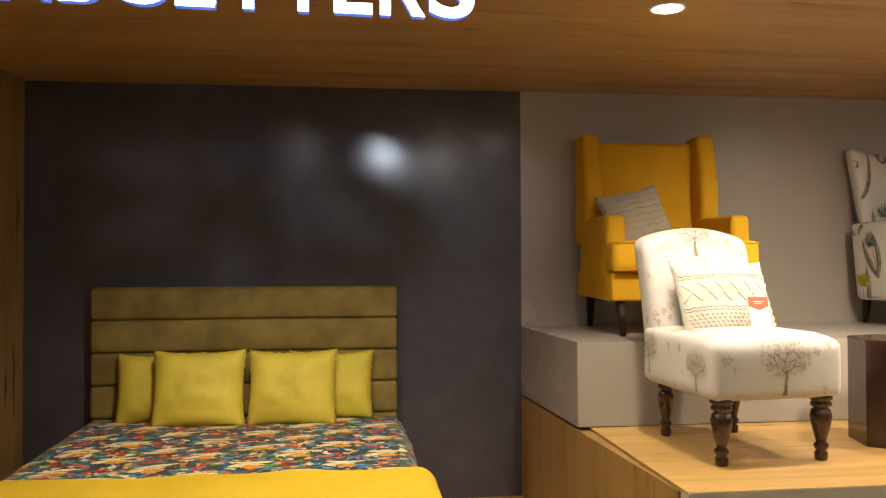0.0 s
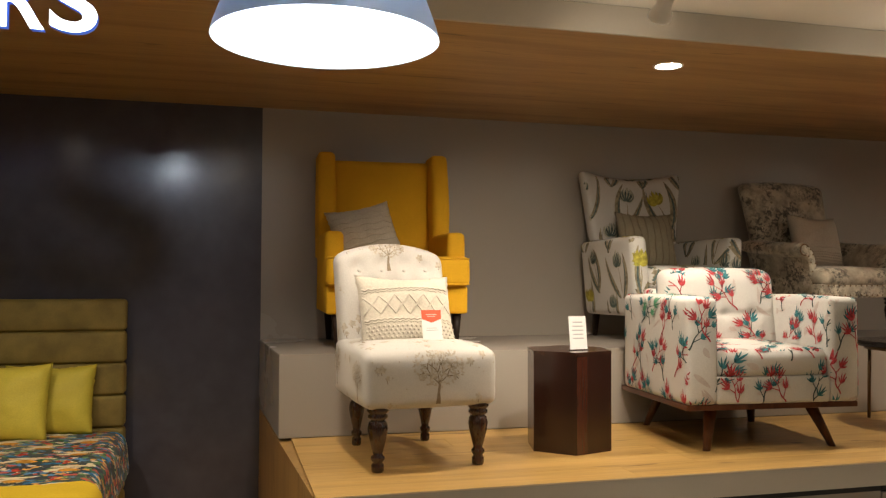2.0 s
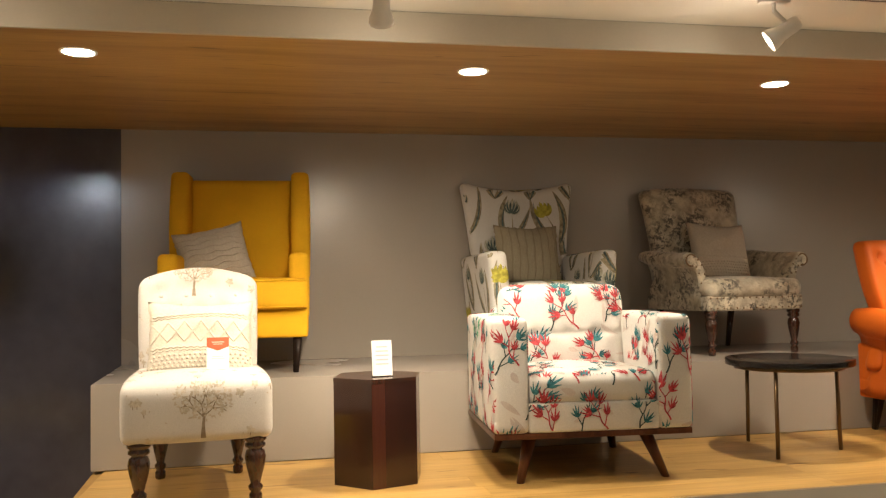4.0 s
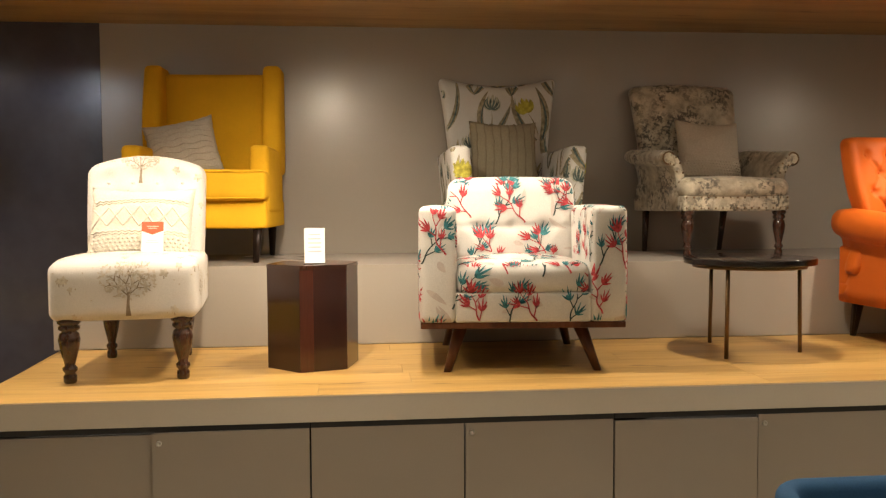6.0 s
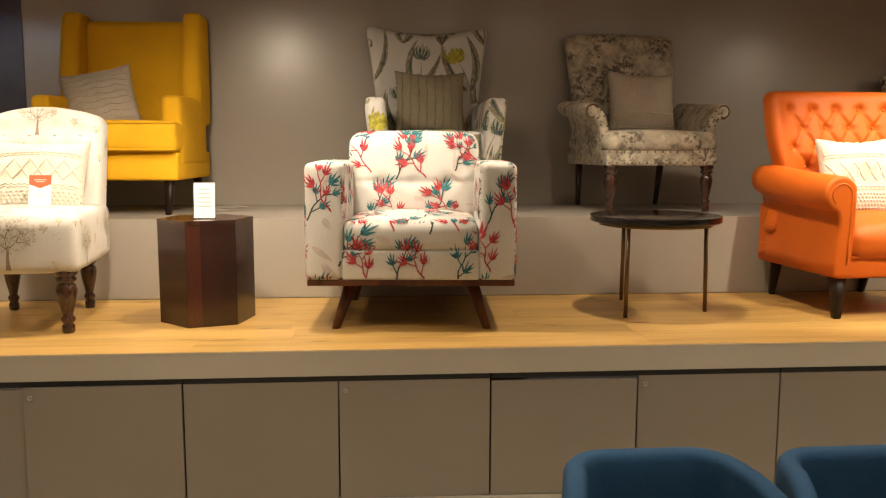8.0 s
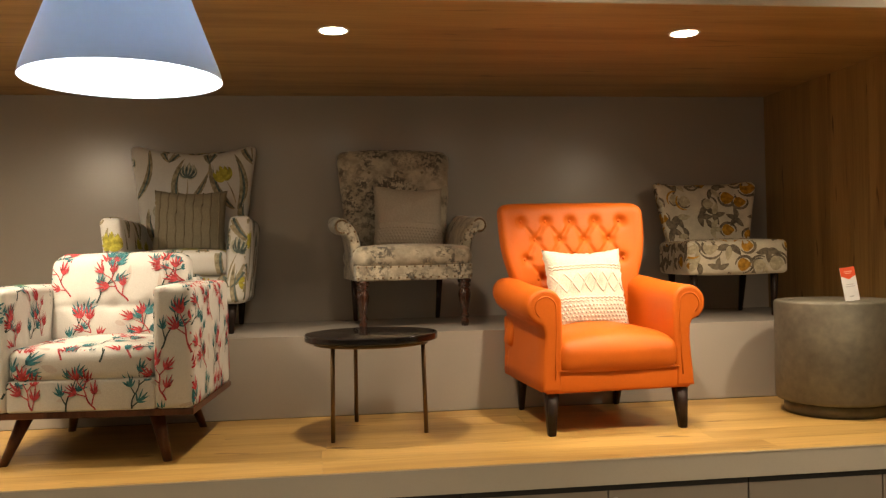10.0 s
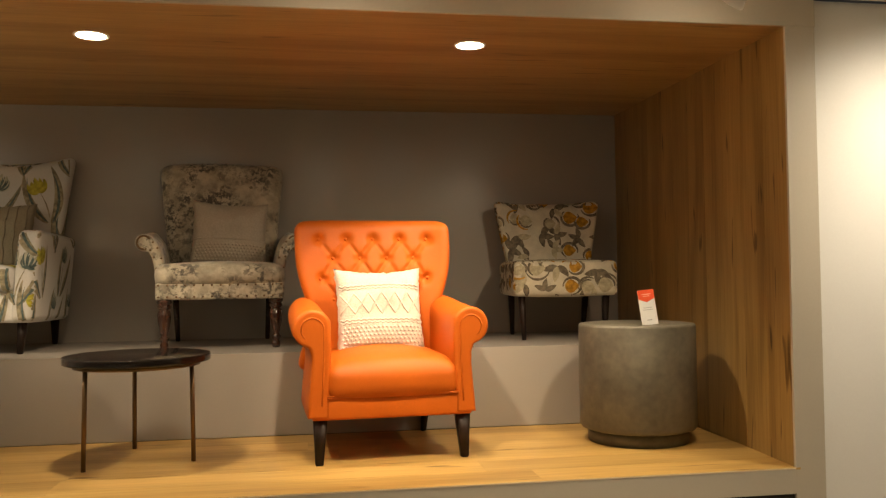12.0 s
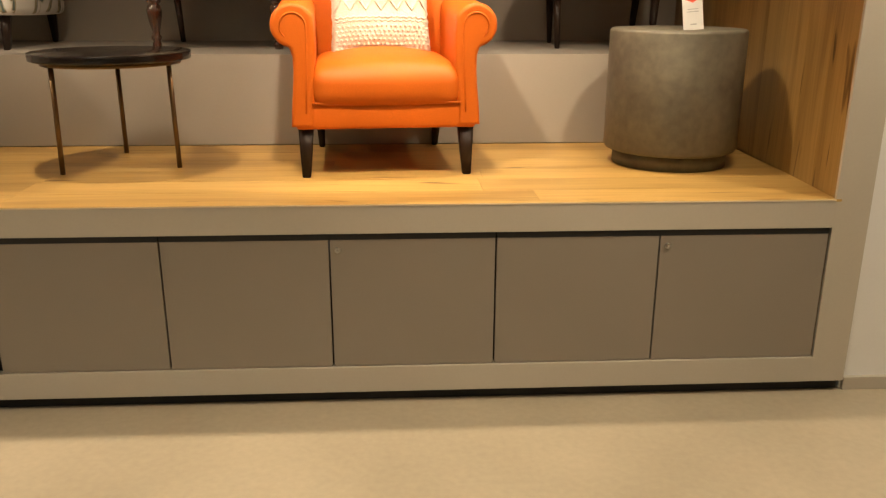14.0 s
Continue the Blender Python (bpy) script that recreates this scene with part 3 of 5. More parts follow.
def rosettes(seed, w, h, step=0.112):
    """Round blooms: ochre and beige discs in broken brown rings, with clusters of grey-brown petals between."""
    rng = random.Random(seed)
    mo = Motif()

    def disc(kind, x, y, r):
        mo.leaf(kind, x - r, y, 0.0, 2 * r, 1.9 * r, 0.0, 9)

    def ring(kind, x, y, r, width, gap):
        a0 = rng.uniform(0, 6.28)
        pts = [(x + r * math.cos(a0 + k / 14 * gap), y + r * 0.92 * math.sin(a0 + k / 14 * gap)) for k in range(15)]
        mo.ribbon(kind, pts, [width * (0.35 + 0.65 * math.sin(math.pi * k / 14)) for k in range(15)])

    y, row = -h / 2, 0
    while y < h / 2:
        x = -w / 2 + (row % 2) * step / 2
        while x < w / 2:
            px, py, r, pick = x + rng.uniform(-0.026, 0.026), y + rng.uniform(-0.026, 0.026), rng.uniform(0.046, 0.062), rng.random()
            if pick < 0.26:
                disc("ochre", px, py, r * 0.66)
                ring("brown", px, py, r * 0.86, 0.017, 4.6)
            elif pick < 0.50:
                disc("beige", px, py, r * 0.7)
                ring("brown", px, py, r * 0.80, 0.014, 2.6)
                ring("ochre" if rng.random() < 0.4 else "brown", px, py, r * 1.1, 0.013, 2.4)
            else:
                a = rng.uniform(0, 6.28)
                for k in range(rng.randint(3, 4)):
                    mo.leaf("brown" if rng.random() < 0.75 else "beige", px, py, a + k * 1.15, r * 1.35, r * 0.62, rng.uniform(-0.9, 0.9), 8)
            x += step
        y += step * 0.86
        row += 1
    return mo


def little_trees(mo, rng, x, y, size):
    """A tree print: a forked trunk under a round crown of small leaves."""
    mo.ribbon("trunk", [(x, y), (x, y + size * 0.2), (x + size * 0.02, y + size * 0.42)], [size * 0.09, size * 0.05, size * 0.04])

    def limb(px, py, a, length, depth):
        ex, ey = px + math.cos(a) * length, py + math.sin(a) * length
        mo.ribbon("trunk", [(px, py), ((px + ex) / 2 + 0.001, (py + ey) / 2), (ex, ey)], [size * 0.026, size * 0.020, size * 0.012])
        if depth:
            for s in (-0.5, 0.45):
                limb(ex, ey, a + s + rng.uniform(-0.2, 0.2), length * 0.72, depth - 1)

    for a in (0.7, 1.2, 1.7, 2.4):
        limb(x, y + size * 0.36, a, size * 0.2, 2)
    for _ in range(280):
        r, a = math.sqrt(rng.random()), rng.uniform(0, 2 * math.pi)
        if rng.random() < 0.12:
            continue
        mo.leaf("crown", x + r * math.cos(a) * size * 0.47, y + size * 0.66 + r * math.sin(a) * size * 0.34, rng.uniform(0, 6.28), size * 0.058, size * 0.034, 0.3, 3)


def tree_print(seed, w, h, places, dots):
    rng = random.Random(seed)
    mo = Motif()
    for x, y, s in places:
        little_trees(mo, rng, x, y, s)
    for _ in range(dots):
        x, y = rng.uniform(-w / 2, w / 2), rng.uniform(-h / 2, h / 2)
        if any(abs(x - px) < s * 0.55 and -0.02 < y - py < s * 1.05 for px, py, s in places):
            continue
        if rng.random() < 0.5:
            turn, big = rng.uniform(0, 6.28), rng.uniform(0.012, 0.020)
            for k in range(5):
                mo.leaf("crown", x, y, turn + k * 1.257 + rng.uniform(-0.3, 0.3), big, big * 0.75, 0.2, 4)
            mo.ribbon("trunk", [(x, y - 0.022), (x, y)], [0.003, 0.003])
        else:
            mo.leaf("crown", x, y, rng.uniform(0, 6.28), 0.008, 0.006, 0, 3)
    return mo


# ---- large structure ----
def setting(name, bm, material, label, smooth=False):
    return tagged(part(name, bm, material, None, label, smooth), kind="structure")


X0, X1, YB = -2.86, 5.755, 2.08          # niche: left wall, right wall at the front, back wall
TOP, STEP_Z, STEP_Y, LOW = 0.722, 1.118, 1.085, 0.135
ROOM = (-6.0, 9.0, -7.0)
CEIL = 2.552


def edge_x(y):
    return -0.052 * y                      # left end of the plinth, slightly out of square


setting("floor", block((ROOM[0], ROOM[2], -0.1), (ROOM[1], 2.3, 0.0)), M_FLOOR, "polished beige concrete shop floor")
setting("ceiling", block((ROOM[0], ROOM[2], CEIL), (ROOM[1], 0.0, CEIL + 0.1)), M_CEIL, "white painted shop ceiling")
setting("wall_south", block((ROOM[0], ROOM[2] - 0.1, 0), (ROOM[1], ROOM[2], CEIL)), M_WHITE, "plain white wall behind the aisle")
setting("wall_west", block((ROOM[0] - 0.1, ROOM[2], 0), (ROOM[0], 2.3, CEIL)), M_WHITE, "plain white side wall")
setting("wall_east", block((ROOM[1], ROOM[2], 0), (ROOM[1] + 0.1, 2.3, CEIL)), M_WHITE, "plain white side wall")
setting("wall_north_right", block((5.886, 0.03, 0.0), (ROOM[1], 0.15, CEIL)), M_WHITE, "white painted wall beside the display niche")
setting("wall_north_left", block((ROOM[0], 0.03, 0.0), (-2.99, 0.15, CEIL)), M_WHITE, "white painted wall beside the display niche")
setting("baseboard", block((5.890, 0.012, 0.0), (ROOM[1], 0.03, 0.05), 0.002), M_GREIGE, "low greige baseboard of the white wall")
setting("wall_back", block((X0 - 0.1, YB, 0.0), (X1 + 0.25, YB + 0.1, 2.56)), M_GREY, "satin grey back wall of the display niche")
setting("wall_panel_navy", block((X0 + 0.004, YB - 0.008, LOW), (-0.108, YB, 2.489), 0.001), M_NAVY, "dark navy satin wall panel behind the bed")
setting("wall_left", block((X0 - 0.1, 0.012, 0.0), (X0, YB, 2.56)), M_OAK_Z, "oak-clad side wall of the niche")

# timber soffit, one sheet that rises a little to the back
bm = bmesh.new()
lo = [bm.verts.new(p) for p in ((X0, 0.012, 2.4385), (X1 + 0.11, 0.012, 2.4385), (X1 + 0.2, YB, 2.488), (X0, YB, 2.488))]
hi = [bm.verts.new((v.co.x, v.co.y, 2.55)) for v in lo]
bm.faces.new(lo)
bm.faces.new(hi)
for i in range(4):
    bm.faces.new((lo[i], lo[(i + 1) % 4], hi[(i + 1) % 4], hi[i]))
setting("ceiling_soffit", bm, M_OAK_CEIL, "brown oak soffit over the display niche")

# greige portal frame round the niche
setting("frame_top", block((-2.99, -0.004, 2.438), (5.882, 0.012, 2.5505), 0.002), M_GREIGE, "greige laminate band along the top of the niche")
setting("frame_right", block((X1, -0.002, 0.045), (5.880, 0.012, 2.438), 0.002), M_GREIGE, "greige laminate upright at the end of the niche")
setting("frame_left", block((-2.99, -0.002, 0.045), (X0, 0.012, 2.438), 0.002), M_GREIGE, "greige laminate upright at the end of the niche")

# low platform under the bed and the high plinth
setting("platform_low", prism([(X0, 0.02), (edge_x(0) - 0.001, 0.02), (edge_x(YB) - 0.001, YB - 0.01), (X0, YB - 0.01)], 0.03, LOW - 0.012), M_BLACK, "core of the low bed platform")
setting("platform_step", prism([(edge_x(STEP_Y) - 0.004, STEP_Y), (X1 + 0.04, STEP_Y), (X1 + 0.08, YB), (edge_x(YB) - 0.004, YB)], TOP + 0.001, STEP_Z, 0.003), M_GREY, "grey painted raised step along the back of the plinth")
setting("plinth_rail_top", block((0.0, -0.003, 0.622), (X1, 0.06, TOP - 0.004), 0.002), M_GREIGE, "greige laminate band under the plinth top")
setting("plinth_rail_bottom", block((X0, -0.003, 0.045), (X1, 0.06, 0.140), 0.002), M_GREIGE, "greige laminate band above the recessed toe")
setting("trim", block((0.0, -0.0048, TOP - 0.006), (X1, -0.003, TOP - 0.0008)), M_PALE_EDGE, "pale edge strip along the plinth top")
setting("plinth_stile", block((0.0, -0.002, 0.140), (0.101, 0.06, 0.622), 0.002), M_GREIGE, "greige laminate upright at the end of the plinth")
setting("toe_kick", block((-2.99, 0.03, 0.0), (5.874, 0.06, 0.046)), M_BLACK, "black recessed toe under the plinth")
setting("plinth_core", block((0.12, 0.10, 0.05), (X1, YB, TOP - 0.03)), M_BLACK, "dark inside of the plinth")
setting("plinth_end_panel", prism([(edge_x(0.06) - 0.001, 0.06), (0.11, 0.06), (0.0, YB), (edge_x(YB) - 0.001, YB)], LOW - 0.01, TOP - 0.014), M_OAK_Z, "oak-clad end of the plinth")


# ---- lamps and sign ----
def downlight(x, y, z, label="round recessed downlight with a white rim, lit"):
    d = thing("downlight", (x, y, z), label, "downlight", "recessed ceiling lamps")
    part("rim", lathe([(0.056, 0.0), (0.058, -0.004), (0.066, -0.005), (0.068, 0.0)], seg=32), M_METAL_WHITE, d)
    part("lamp_face", lathe([(0.0, -0.0025), (0.056, -0.0025), (0.056, 0.001)], seg=32), M_LAMP, d, "glowing lamp face")
    return d


for x, y in SOFFIT_LAMPS:
    downlight(x, y, 2.4385 + 0.0495 * (y - 0.012) / 2.068 - 0.0005)
# housings added for the unseen aisle lamps and the panel lamp
for x, y in UNSEEN_AISLE_LAMPS + [PANEL_LAMP]:
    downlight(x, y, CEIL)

track = thing("lighting_track", (0, 0, 0), "slim white lighting track on the shop ceiling", "light track")
part("rail", block((-0.9, TRACK_Y - 0.017, CEIL - 0.022), (6.2, TRACK_Y + 0.017, CEIL), 0.002), M_METAL_WHITE, track)
part("slot", block((-0.9, TRACK_Y - 0.002, CEIL - 0.0235), (6.2, TRACK_Y + 0.002, CEIL - 0.021)), M_BLACK, track, "dark contact slot")

for eye, target, watts, degrees in TRACK_SPOTS:
    e, t = Vector(eye), Vector(target)
    s = thing("track_spotlight", (eye[0], TRACK_Y, CEIL - 0.022), "white cylindrical track spotlight, lit and aimed at the chairs", "spotlight", "track spots")
    base = Vector((eye[0], TRACK_Y, CEIL - 0.022))
    way = (t - e).normalized()
    mouth = e - base
    part("adapter", block((-0.055, -0.016, -0.026), (0.055, 0.016, 0.0), 0.003), M_METAL_WHITE, s)
    tail = mouth - way * 0.115
    part("stem", tube([(0, 0, -0.02), (0.0, 0.0, tail.z * 0.6), tail + way * 0.03], 0.008), M_METAL_WHITE, s)
    part("head", lathe([(0.0, -0.118), (0.018, -0.118), (0.024, -0.112), (0.027, -0.095), (0.028, -0.05), (0.040, -0.012), (0.041, 0.0), (0.036, 0.0), (0.033, -0.016), (0.0, -0.018)], mouth, 28, axis=way), M_METAL_WHITE, s)
    part("lamp_face", lathe([(0.0, -0.010), (0.033, -0.010)], mouth, 28, axis=way), M_LAMP, s, "glowing lens")

for x, y, z, r in PENDANTS:
    p = thing("pendant_lamp", (x, y, z), "pale blue-grey conical metal pendant lamp, lit white inside", "pendant lamp", "pendants over the tables")
    k = r / 0.134
    part("shade", lathe([(r, 0.0), (r - 0.003 * k, 0.012), (0.060 * k, 0.205 * k), (0.052 * k, 0.222 * k), (0.022 * k, 0.235 * k), (0.020 * k, 0.27 * k), (0.0, 0.272 * k)], seg=48), M_SHADE, p)
    part("lining", lathe([(r - 0.0008, 0.0004), (r - 0.006 * k, 0.012), (0.056 * k, 0.200 * k), (0.0, 0.205 * k)], seg=48), M_SHADE_IN, p, "white enamelled inside of the shade")
    part("bulb", lathe([(0.0, -0.03), (0.02, -0.024), (0.03, -0.006), (0.028, 0.012), (0.014, 0.035), (0.012, 0.055), (0.0, 0.055)], (0, 0, 0.10 * k), 20), M_BULB, p, "glowing bulb")
    part("cord", tube([(0, 0, 0.27 * k), (0, 0, 0.5), (0, 0, CEIL - z)], 0.003), M_BLACKMETAL, p, "thin black cord")
    part("canopy", lathe([(0.0, CEIL - z - 0.03), (0.04, CEIL - z - 0.028), (0.045, CEIL - z)], seg=24), M_METAL_WHITE, p)

sign = thing("illuminated_sign", (0, 0, 2.278), "row of white illuminated block letters hung from the soffit", "lit sign")
LETTERS = [("N", -2.176, -2.028), ("D", -2.000, -1.852), ("S", -1.827, -1.679), ("E", -1.657, -1.538), ("T", -1.514, -1.360), ("T", -1.346, -1.192), ("E", -1.173, -1.053), ("R", -1.028, -0.886), ("S", -0.872, -0.727)]
for ch, xa, xb in LETTERS:
    cu = bpy.data.curves.new("letter", "FONT")
    cu.body, cu.extrude, cu.offset, cu.size = ch, 0.06, 0.018, 1.0
    tmp = new("letter_source", cu)
    me = bpy.data.meshes.new_from_object(tmp.evaluated_get(bpy.context.evaluated_depsgraph_get()))
    bpy.data.objects.remove(tmp)
    co = np.array([v.co for v in me.vertices])
    lo, hi = co.min(0), co.max(0)
    for v in me.vertices:
        u, w, d = (v.co.x - lo[0]) / (hi[0] - lo[0]), (v.co.y - lo[1]) / (hi[1] - lo[1]), (v.co.z - lo[2]) / (hi[2] - lo[2])
        v.co = (xa + u * (xb - xa), -0.018 - 0.032 * d, w * 0.198 + 0.012 * (-0.8 - xa - u * (xb - xa)))
    me.materials.clear()
    me.materials.append(M_SIGN)
    me.materials.append(M_SIGN_SIDE)
    for f in me.polygons:
        f.material_index = 0 if f.normal.y < -0.7 else 1
    ob = new("letter", me)
    ob.parent = sign
part("mounting_bar", block((-2.19, -0.020, 0.165), (-0.71, -0.003, 0.185)), M_GREIGE, sign)

# ---- storage cabinets in the plinth ----
EDGES = [0.101, 0.661, 1.223, 1.792, 2.363, 2.930, 3.495, 4.050, 4.607, 5.164, 5.752]


def cabinet(i):
    xa, xm, xb = EDGES[2 * i : 2 * i + 3]
    c = thing("storage_cabinet", (xa, 0, 0.14), "taupe laminate two-door cabinet built into the plinth, closed", "cabinet", "cabinets under the plinth")
    part("body", block((0.002, 0.03, 0.0), (xb - xa - 0.002, 0.095, 0.482)), M_BLACK, c, "dark cabinet inside")
    # black filler in place of the rail's shade on the door tops
    part("shade_strip", block((0.002, 0.003, 0.4605), (xb - xa - 0.002, 0.03, 0.482)), M_BLACK, c, "dark gap above the doors", False)
    for k, (da, db) in enumerate(((xa, xm), (xm, xb))):
        PITCH = db - da
        ajar = {(0, 1): 1.6}.get((i, k), 0.0)
        set_in = {(0, 0): 0.010, (2, 0): -0.016}.get((i, k), 0.004)
        d = part("door", block((-PITCH + 0.003, 0.0, 0.003), (-0.009 if (i, k) == (2, 0) else -0.003, 0.018, 0.460 - (0.009 if (i, k) in ((2, 0), (0, 0)) else 0.0)), 0.0015), M_DOOR, c, smooth=False)
        d.matrix_basis = pose(db - xa, set_in if not ajar else 0.0, 0, 0.25 if ajar else 0, 0, -2.0 if (i, k) == (2, 0) else ajar)
        if k == 1:
            part("lock", lathe([(0.0, 0.004), (0.004, 0.004), (0.0045, 0.006), (0.009, 0.006), (0.0105, 0.004), (0.0105, 0.0)], (-PITCH + 0.028, 0.0, 0.425), 20, axis=(0, -1, 0)), M_STEEL, d, "round steel cam lock")
    return c


for i in range(5):
    cabinet(i)

# ---- bed ----
bed = thing("bed", (-1.66, 1.0, LOW), "upholstered double bed with an olive velvet channelled headboard", "bed")
head_w, pitch = 1.64, 0.176
for k in range(7):
    z1 = 1.362 - LOW - k * pitch
    z0 = max(0.02, z1 - pitch)
    part("headboard_channel", soft((0, 1.005, (z0 + z1) / 2), (head_w, 0.11, z1 - z0 - 0.003), 0.022, (24, 3, 4), (0, 0.012, 0)), M_OLIVE, bed)
part("bed_base", soft((0, 0.02, 0.17), (1.60, 1.86, 0.26), 0.03, (6, 6, 3)), M_OLIVE, bed)
for sx in (-0.72, 0.72):
    for sy in (-0.85, 0.85):
        part("leg", post((sx, sy, 0.0), (sx, sy, 0.05), 0.025, 0.03, 12), M_BLACKWOOD, bed)
part("mattress", soft((0, 0.02, 0.385), (1.58, 1.88, 0.20), 0.06, (8, 8, 3)), M_OFFWHITE, bed, "white mattress under the covers")


def drape(p):
    w = noise.noise(Vector((p.x * 3, p.y * 3, 1.7))) * 0.012 + noise.noise(Vector((p.x * 9, p.y * 9, p.z * 6))) * 0.005
    out = (1 if p.x > 0 else -1) * max(0, abs(p.x) - 0.70) * 0.15 * (0.55 - p.z) / 0.2
    return (p.x + out + w * (1 if abs(p.x) > 0.7 else 0), p.y + w * 0.5, p.z + w)


quilt = part("quilt", soft((0, 0.28, 0.388), (1.68, 1.30, 0.27), 0.07, (40, 30, 8), (0, 0, 0.01), drape), M_QUILT, None, "", True)
tagged(quilt, "quilt printed with a busy multicolour picture pattern, spread on the bed", "quilt")
quilt.location = (-1.66, 1.0, LOW)


def picture_print(seed, w, h):
    """Rows of small scenes: a pale cloud over an orange dome, red roofs, blue water, green clumps."""
    rng = random.Random(seed)
    mo = Motif()
    for kind in ("blue", "green", "red", "cream", "orange"):
        mo.quads[kind] = []

    def blob(kind, x, y, length, wide, a=0.0):
        mo.leaf(kind, x - math.cos(a) * length / 2, y - math.sin(a) * length / 2, a, length, wide, rng.uniform(-0.5, 0.5), 12)

    y, row = -h / 2, 0
    while y < h / 2:
        x = -w / 2 + (row % 2) * 0.19
        while x < w / 2:
            px, py = x + rng.uniform(-0.012, 0.012), y + rng.uniform(-0.01, 0.01)
            blob("blue", px + 0.10 + rng.uniform(-0.02, 0.02), py - 0.05, rng.uniform(0.09, 0.12), 0.028, rng.uniform(-0.1, 0.1))
            blob("blue", px - 0.12, py + rng.uniform(-0.03, 0.03), 0.05, 0.022, 0.2)
            for k in range(2):
                blob("green", px + rng.uniform(-0.17, 0.17), py + rng.uniform(-0.09, 0.09), rng.uniform(0.02, 0.04), rng.uniform(0.02, 0.03), rng.uniform(0, 3))
            for k in range(4):
                blob("red", px + 0.15 + rng.uniform(-0.04, 0.04), py + rng.uniform(-0.05, 0.05), rng.uniform(0.02, 0.05), rng.uniform(0.018, 0.03), rng.uniform(0, 3))
            blob("cream", px, py + 0.05, 0.17, 0.034, 0.12)
            blob("cream", px - 0.03, py + 0.005, 0.15, 0.042, 0.3)
            mo.leaf("orange", px - 0.045, py - 0.015, 0.0, 0.09, 0.055, 0.0, 10)
            blob("green", px + 0.005, py + 0.012, 0.03, 0.022, 1.4)
            x += 0.38
        y += 0.155
        row += 1
    return mo


picture_print(61, 1.62, 1.26).press(tree_of([quilt]), (0, 0.28, 2), (1, 0, 0), (0, 1, 0), (0, 0, -1), {"blue": M_PIC_BLUE, "green": M_PIC_GREEN, "red": M_PIC_RED, "cream": M_PIC_CREAM, "orange": M_PIC_ORANGE}, quilt, {k: "picture_print" for k in ("blue", "green", "red", "cream", "orange")}, 0.3)
throw = part("throw_blanket", soft((0, -0.635, 0.375), (1.74, 0.69, 0.33), 0.075, (36, 20, 8), (0, 0, 0.008), drape), M_THROW, None, "", True)
tagged(throw, "mustard yellow throw blanket folded over the foot of the bed", "blanket")
throw.location = (-1.66, 1.0, LOW)
for x, y, w, h, lean, turn, sd in ((-2.09, 1.83, 0.46, 0.375, -14, 4, 3), (-1.21, 1.83, 0.46, 0.375, -14, -4, 5), (-1.875, 1.67, 0.47, 0.41, -17, 2, 7), (-1.405, 1.67, 0.46, 0.405, -17, -2, 9)):
    p = part("pillow", pillow(w, h, 0.16, 24, sd), M_LIME, None)
    tagged(p, "plump chartreuse yellow velvet scatter pillow leaning on the headboard", "pillow", "bed pillows")
    p.matrix_world = pose(x, y, LOW + 0.515, lean, 0, turn)


# ---- chairs ----
def turned_leg(h, parent, x, y, fat=1.0, material=None):
    prof = [(0.0, 0.0), (0.016, 0.0), (0.019, 0.008), (0.019, 0.03), (0.014, 0.04), (0.021, 0.052), (0.021, 0.062), (0.014, 0.072), (0.0175, 0.09), (0.027, 0.14), (0.031, 0.175), (0.027, 0.20), (0.019, 0.208), (0.030, 0.217), (0.030, 0.228), (0.024, 0.234), (0.033, 0.242), (0.033, 0.26), (0.0, 0.26)]
    return part("leg", lathe([(r * fat, z * h / 0.26) for r, z in prof], (x, y, 0), 24), material or M_DARKWOOD, parent)


def piping(parent, pts, r, material, label=""):
    return part("piping", tube(pts, r, 6), material, parent, label)


def wing_chair():
    c = thing("wingback_armchair", (0.570, 1.605, STEP_Z), "mustard yellow high-backed wing armchair on the grey step", "armchair", turn=-2)
    part("base", soft((0, 0.05, 0.25), (0.745, 0.70, 0.145), 0.014, (8, 8, 3)), M_YELLOW, c)
    part("seat_cushion", soft((0, -0.03, 0.40), (0.755, 0.62, 0.155), 0.03, (12, 10, 4), (0.0, 0.01, 0.012)), M_YELLOW, c)
    for z in (0.334, 0.467):
        piping(c, [(-0.37, -0.338, z), (-0.18, -0.343, z), (0, -0.344, z), (0.18, -0.343, z), (0.37, -0.338, z)], 0.0045, M_YELLOW)
    part("backrest", soft((0, 0.335, 0.69), (0.60, 0.12, 0.735), 0.035, (10, 4, 12), (0, 0.015, 0), lambda p: (p.x, p.y + 0.06 * (p.z - 0.45), p.z)), M_YELLOW, c)
    for s in (-1, 1):
        part("armrest", soft((s * 0.327, 0.045, 0.43), (0.100, 0.55, 0.36), 0.028, (4, 8, 6), (0.004, 0, 0.005)), M_YELLOW, c)
        part("wing", soft((s * 0.332, 0.300, 0.782), (0.100, 0.24, 0.625), 0.03, (4, 8, 12), (0.006, 0, 0), lambda p: (p.x, 0.42 + (p.y - 0.42) * (1.0 - 0.25 * max(0, (p.z - 0.75) / 0.36) + 0.12 * math.sin((p.z - 0.48) * 5)), p.z)), M_YELLOW, c)
        part("leg", post((s * 0.31, -0.27, 0.0), (s * 0.32, -0.255, 0.18), 0.020, 0.032), M_BLACKWOOD, c)
        part("leg", post((s * 0.30, 0.39, 0.0), (s * 0.31, 0.34, 0.18), 0.020, 0.032), M_BLACKWOOD, c)
    return c


wing_chair()


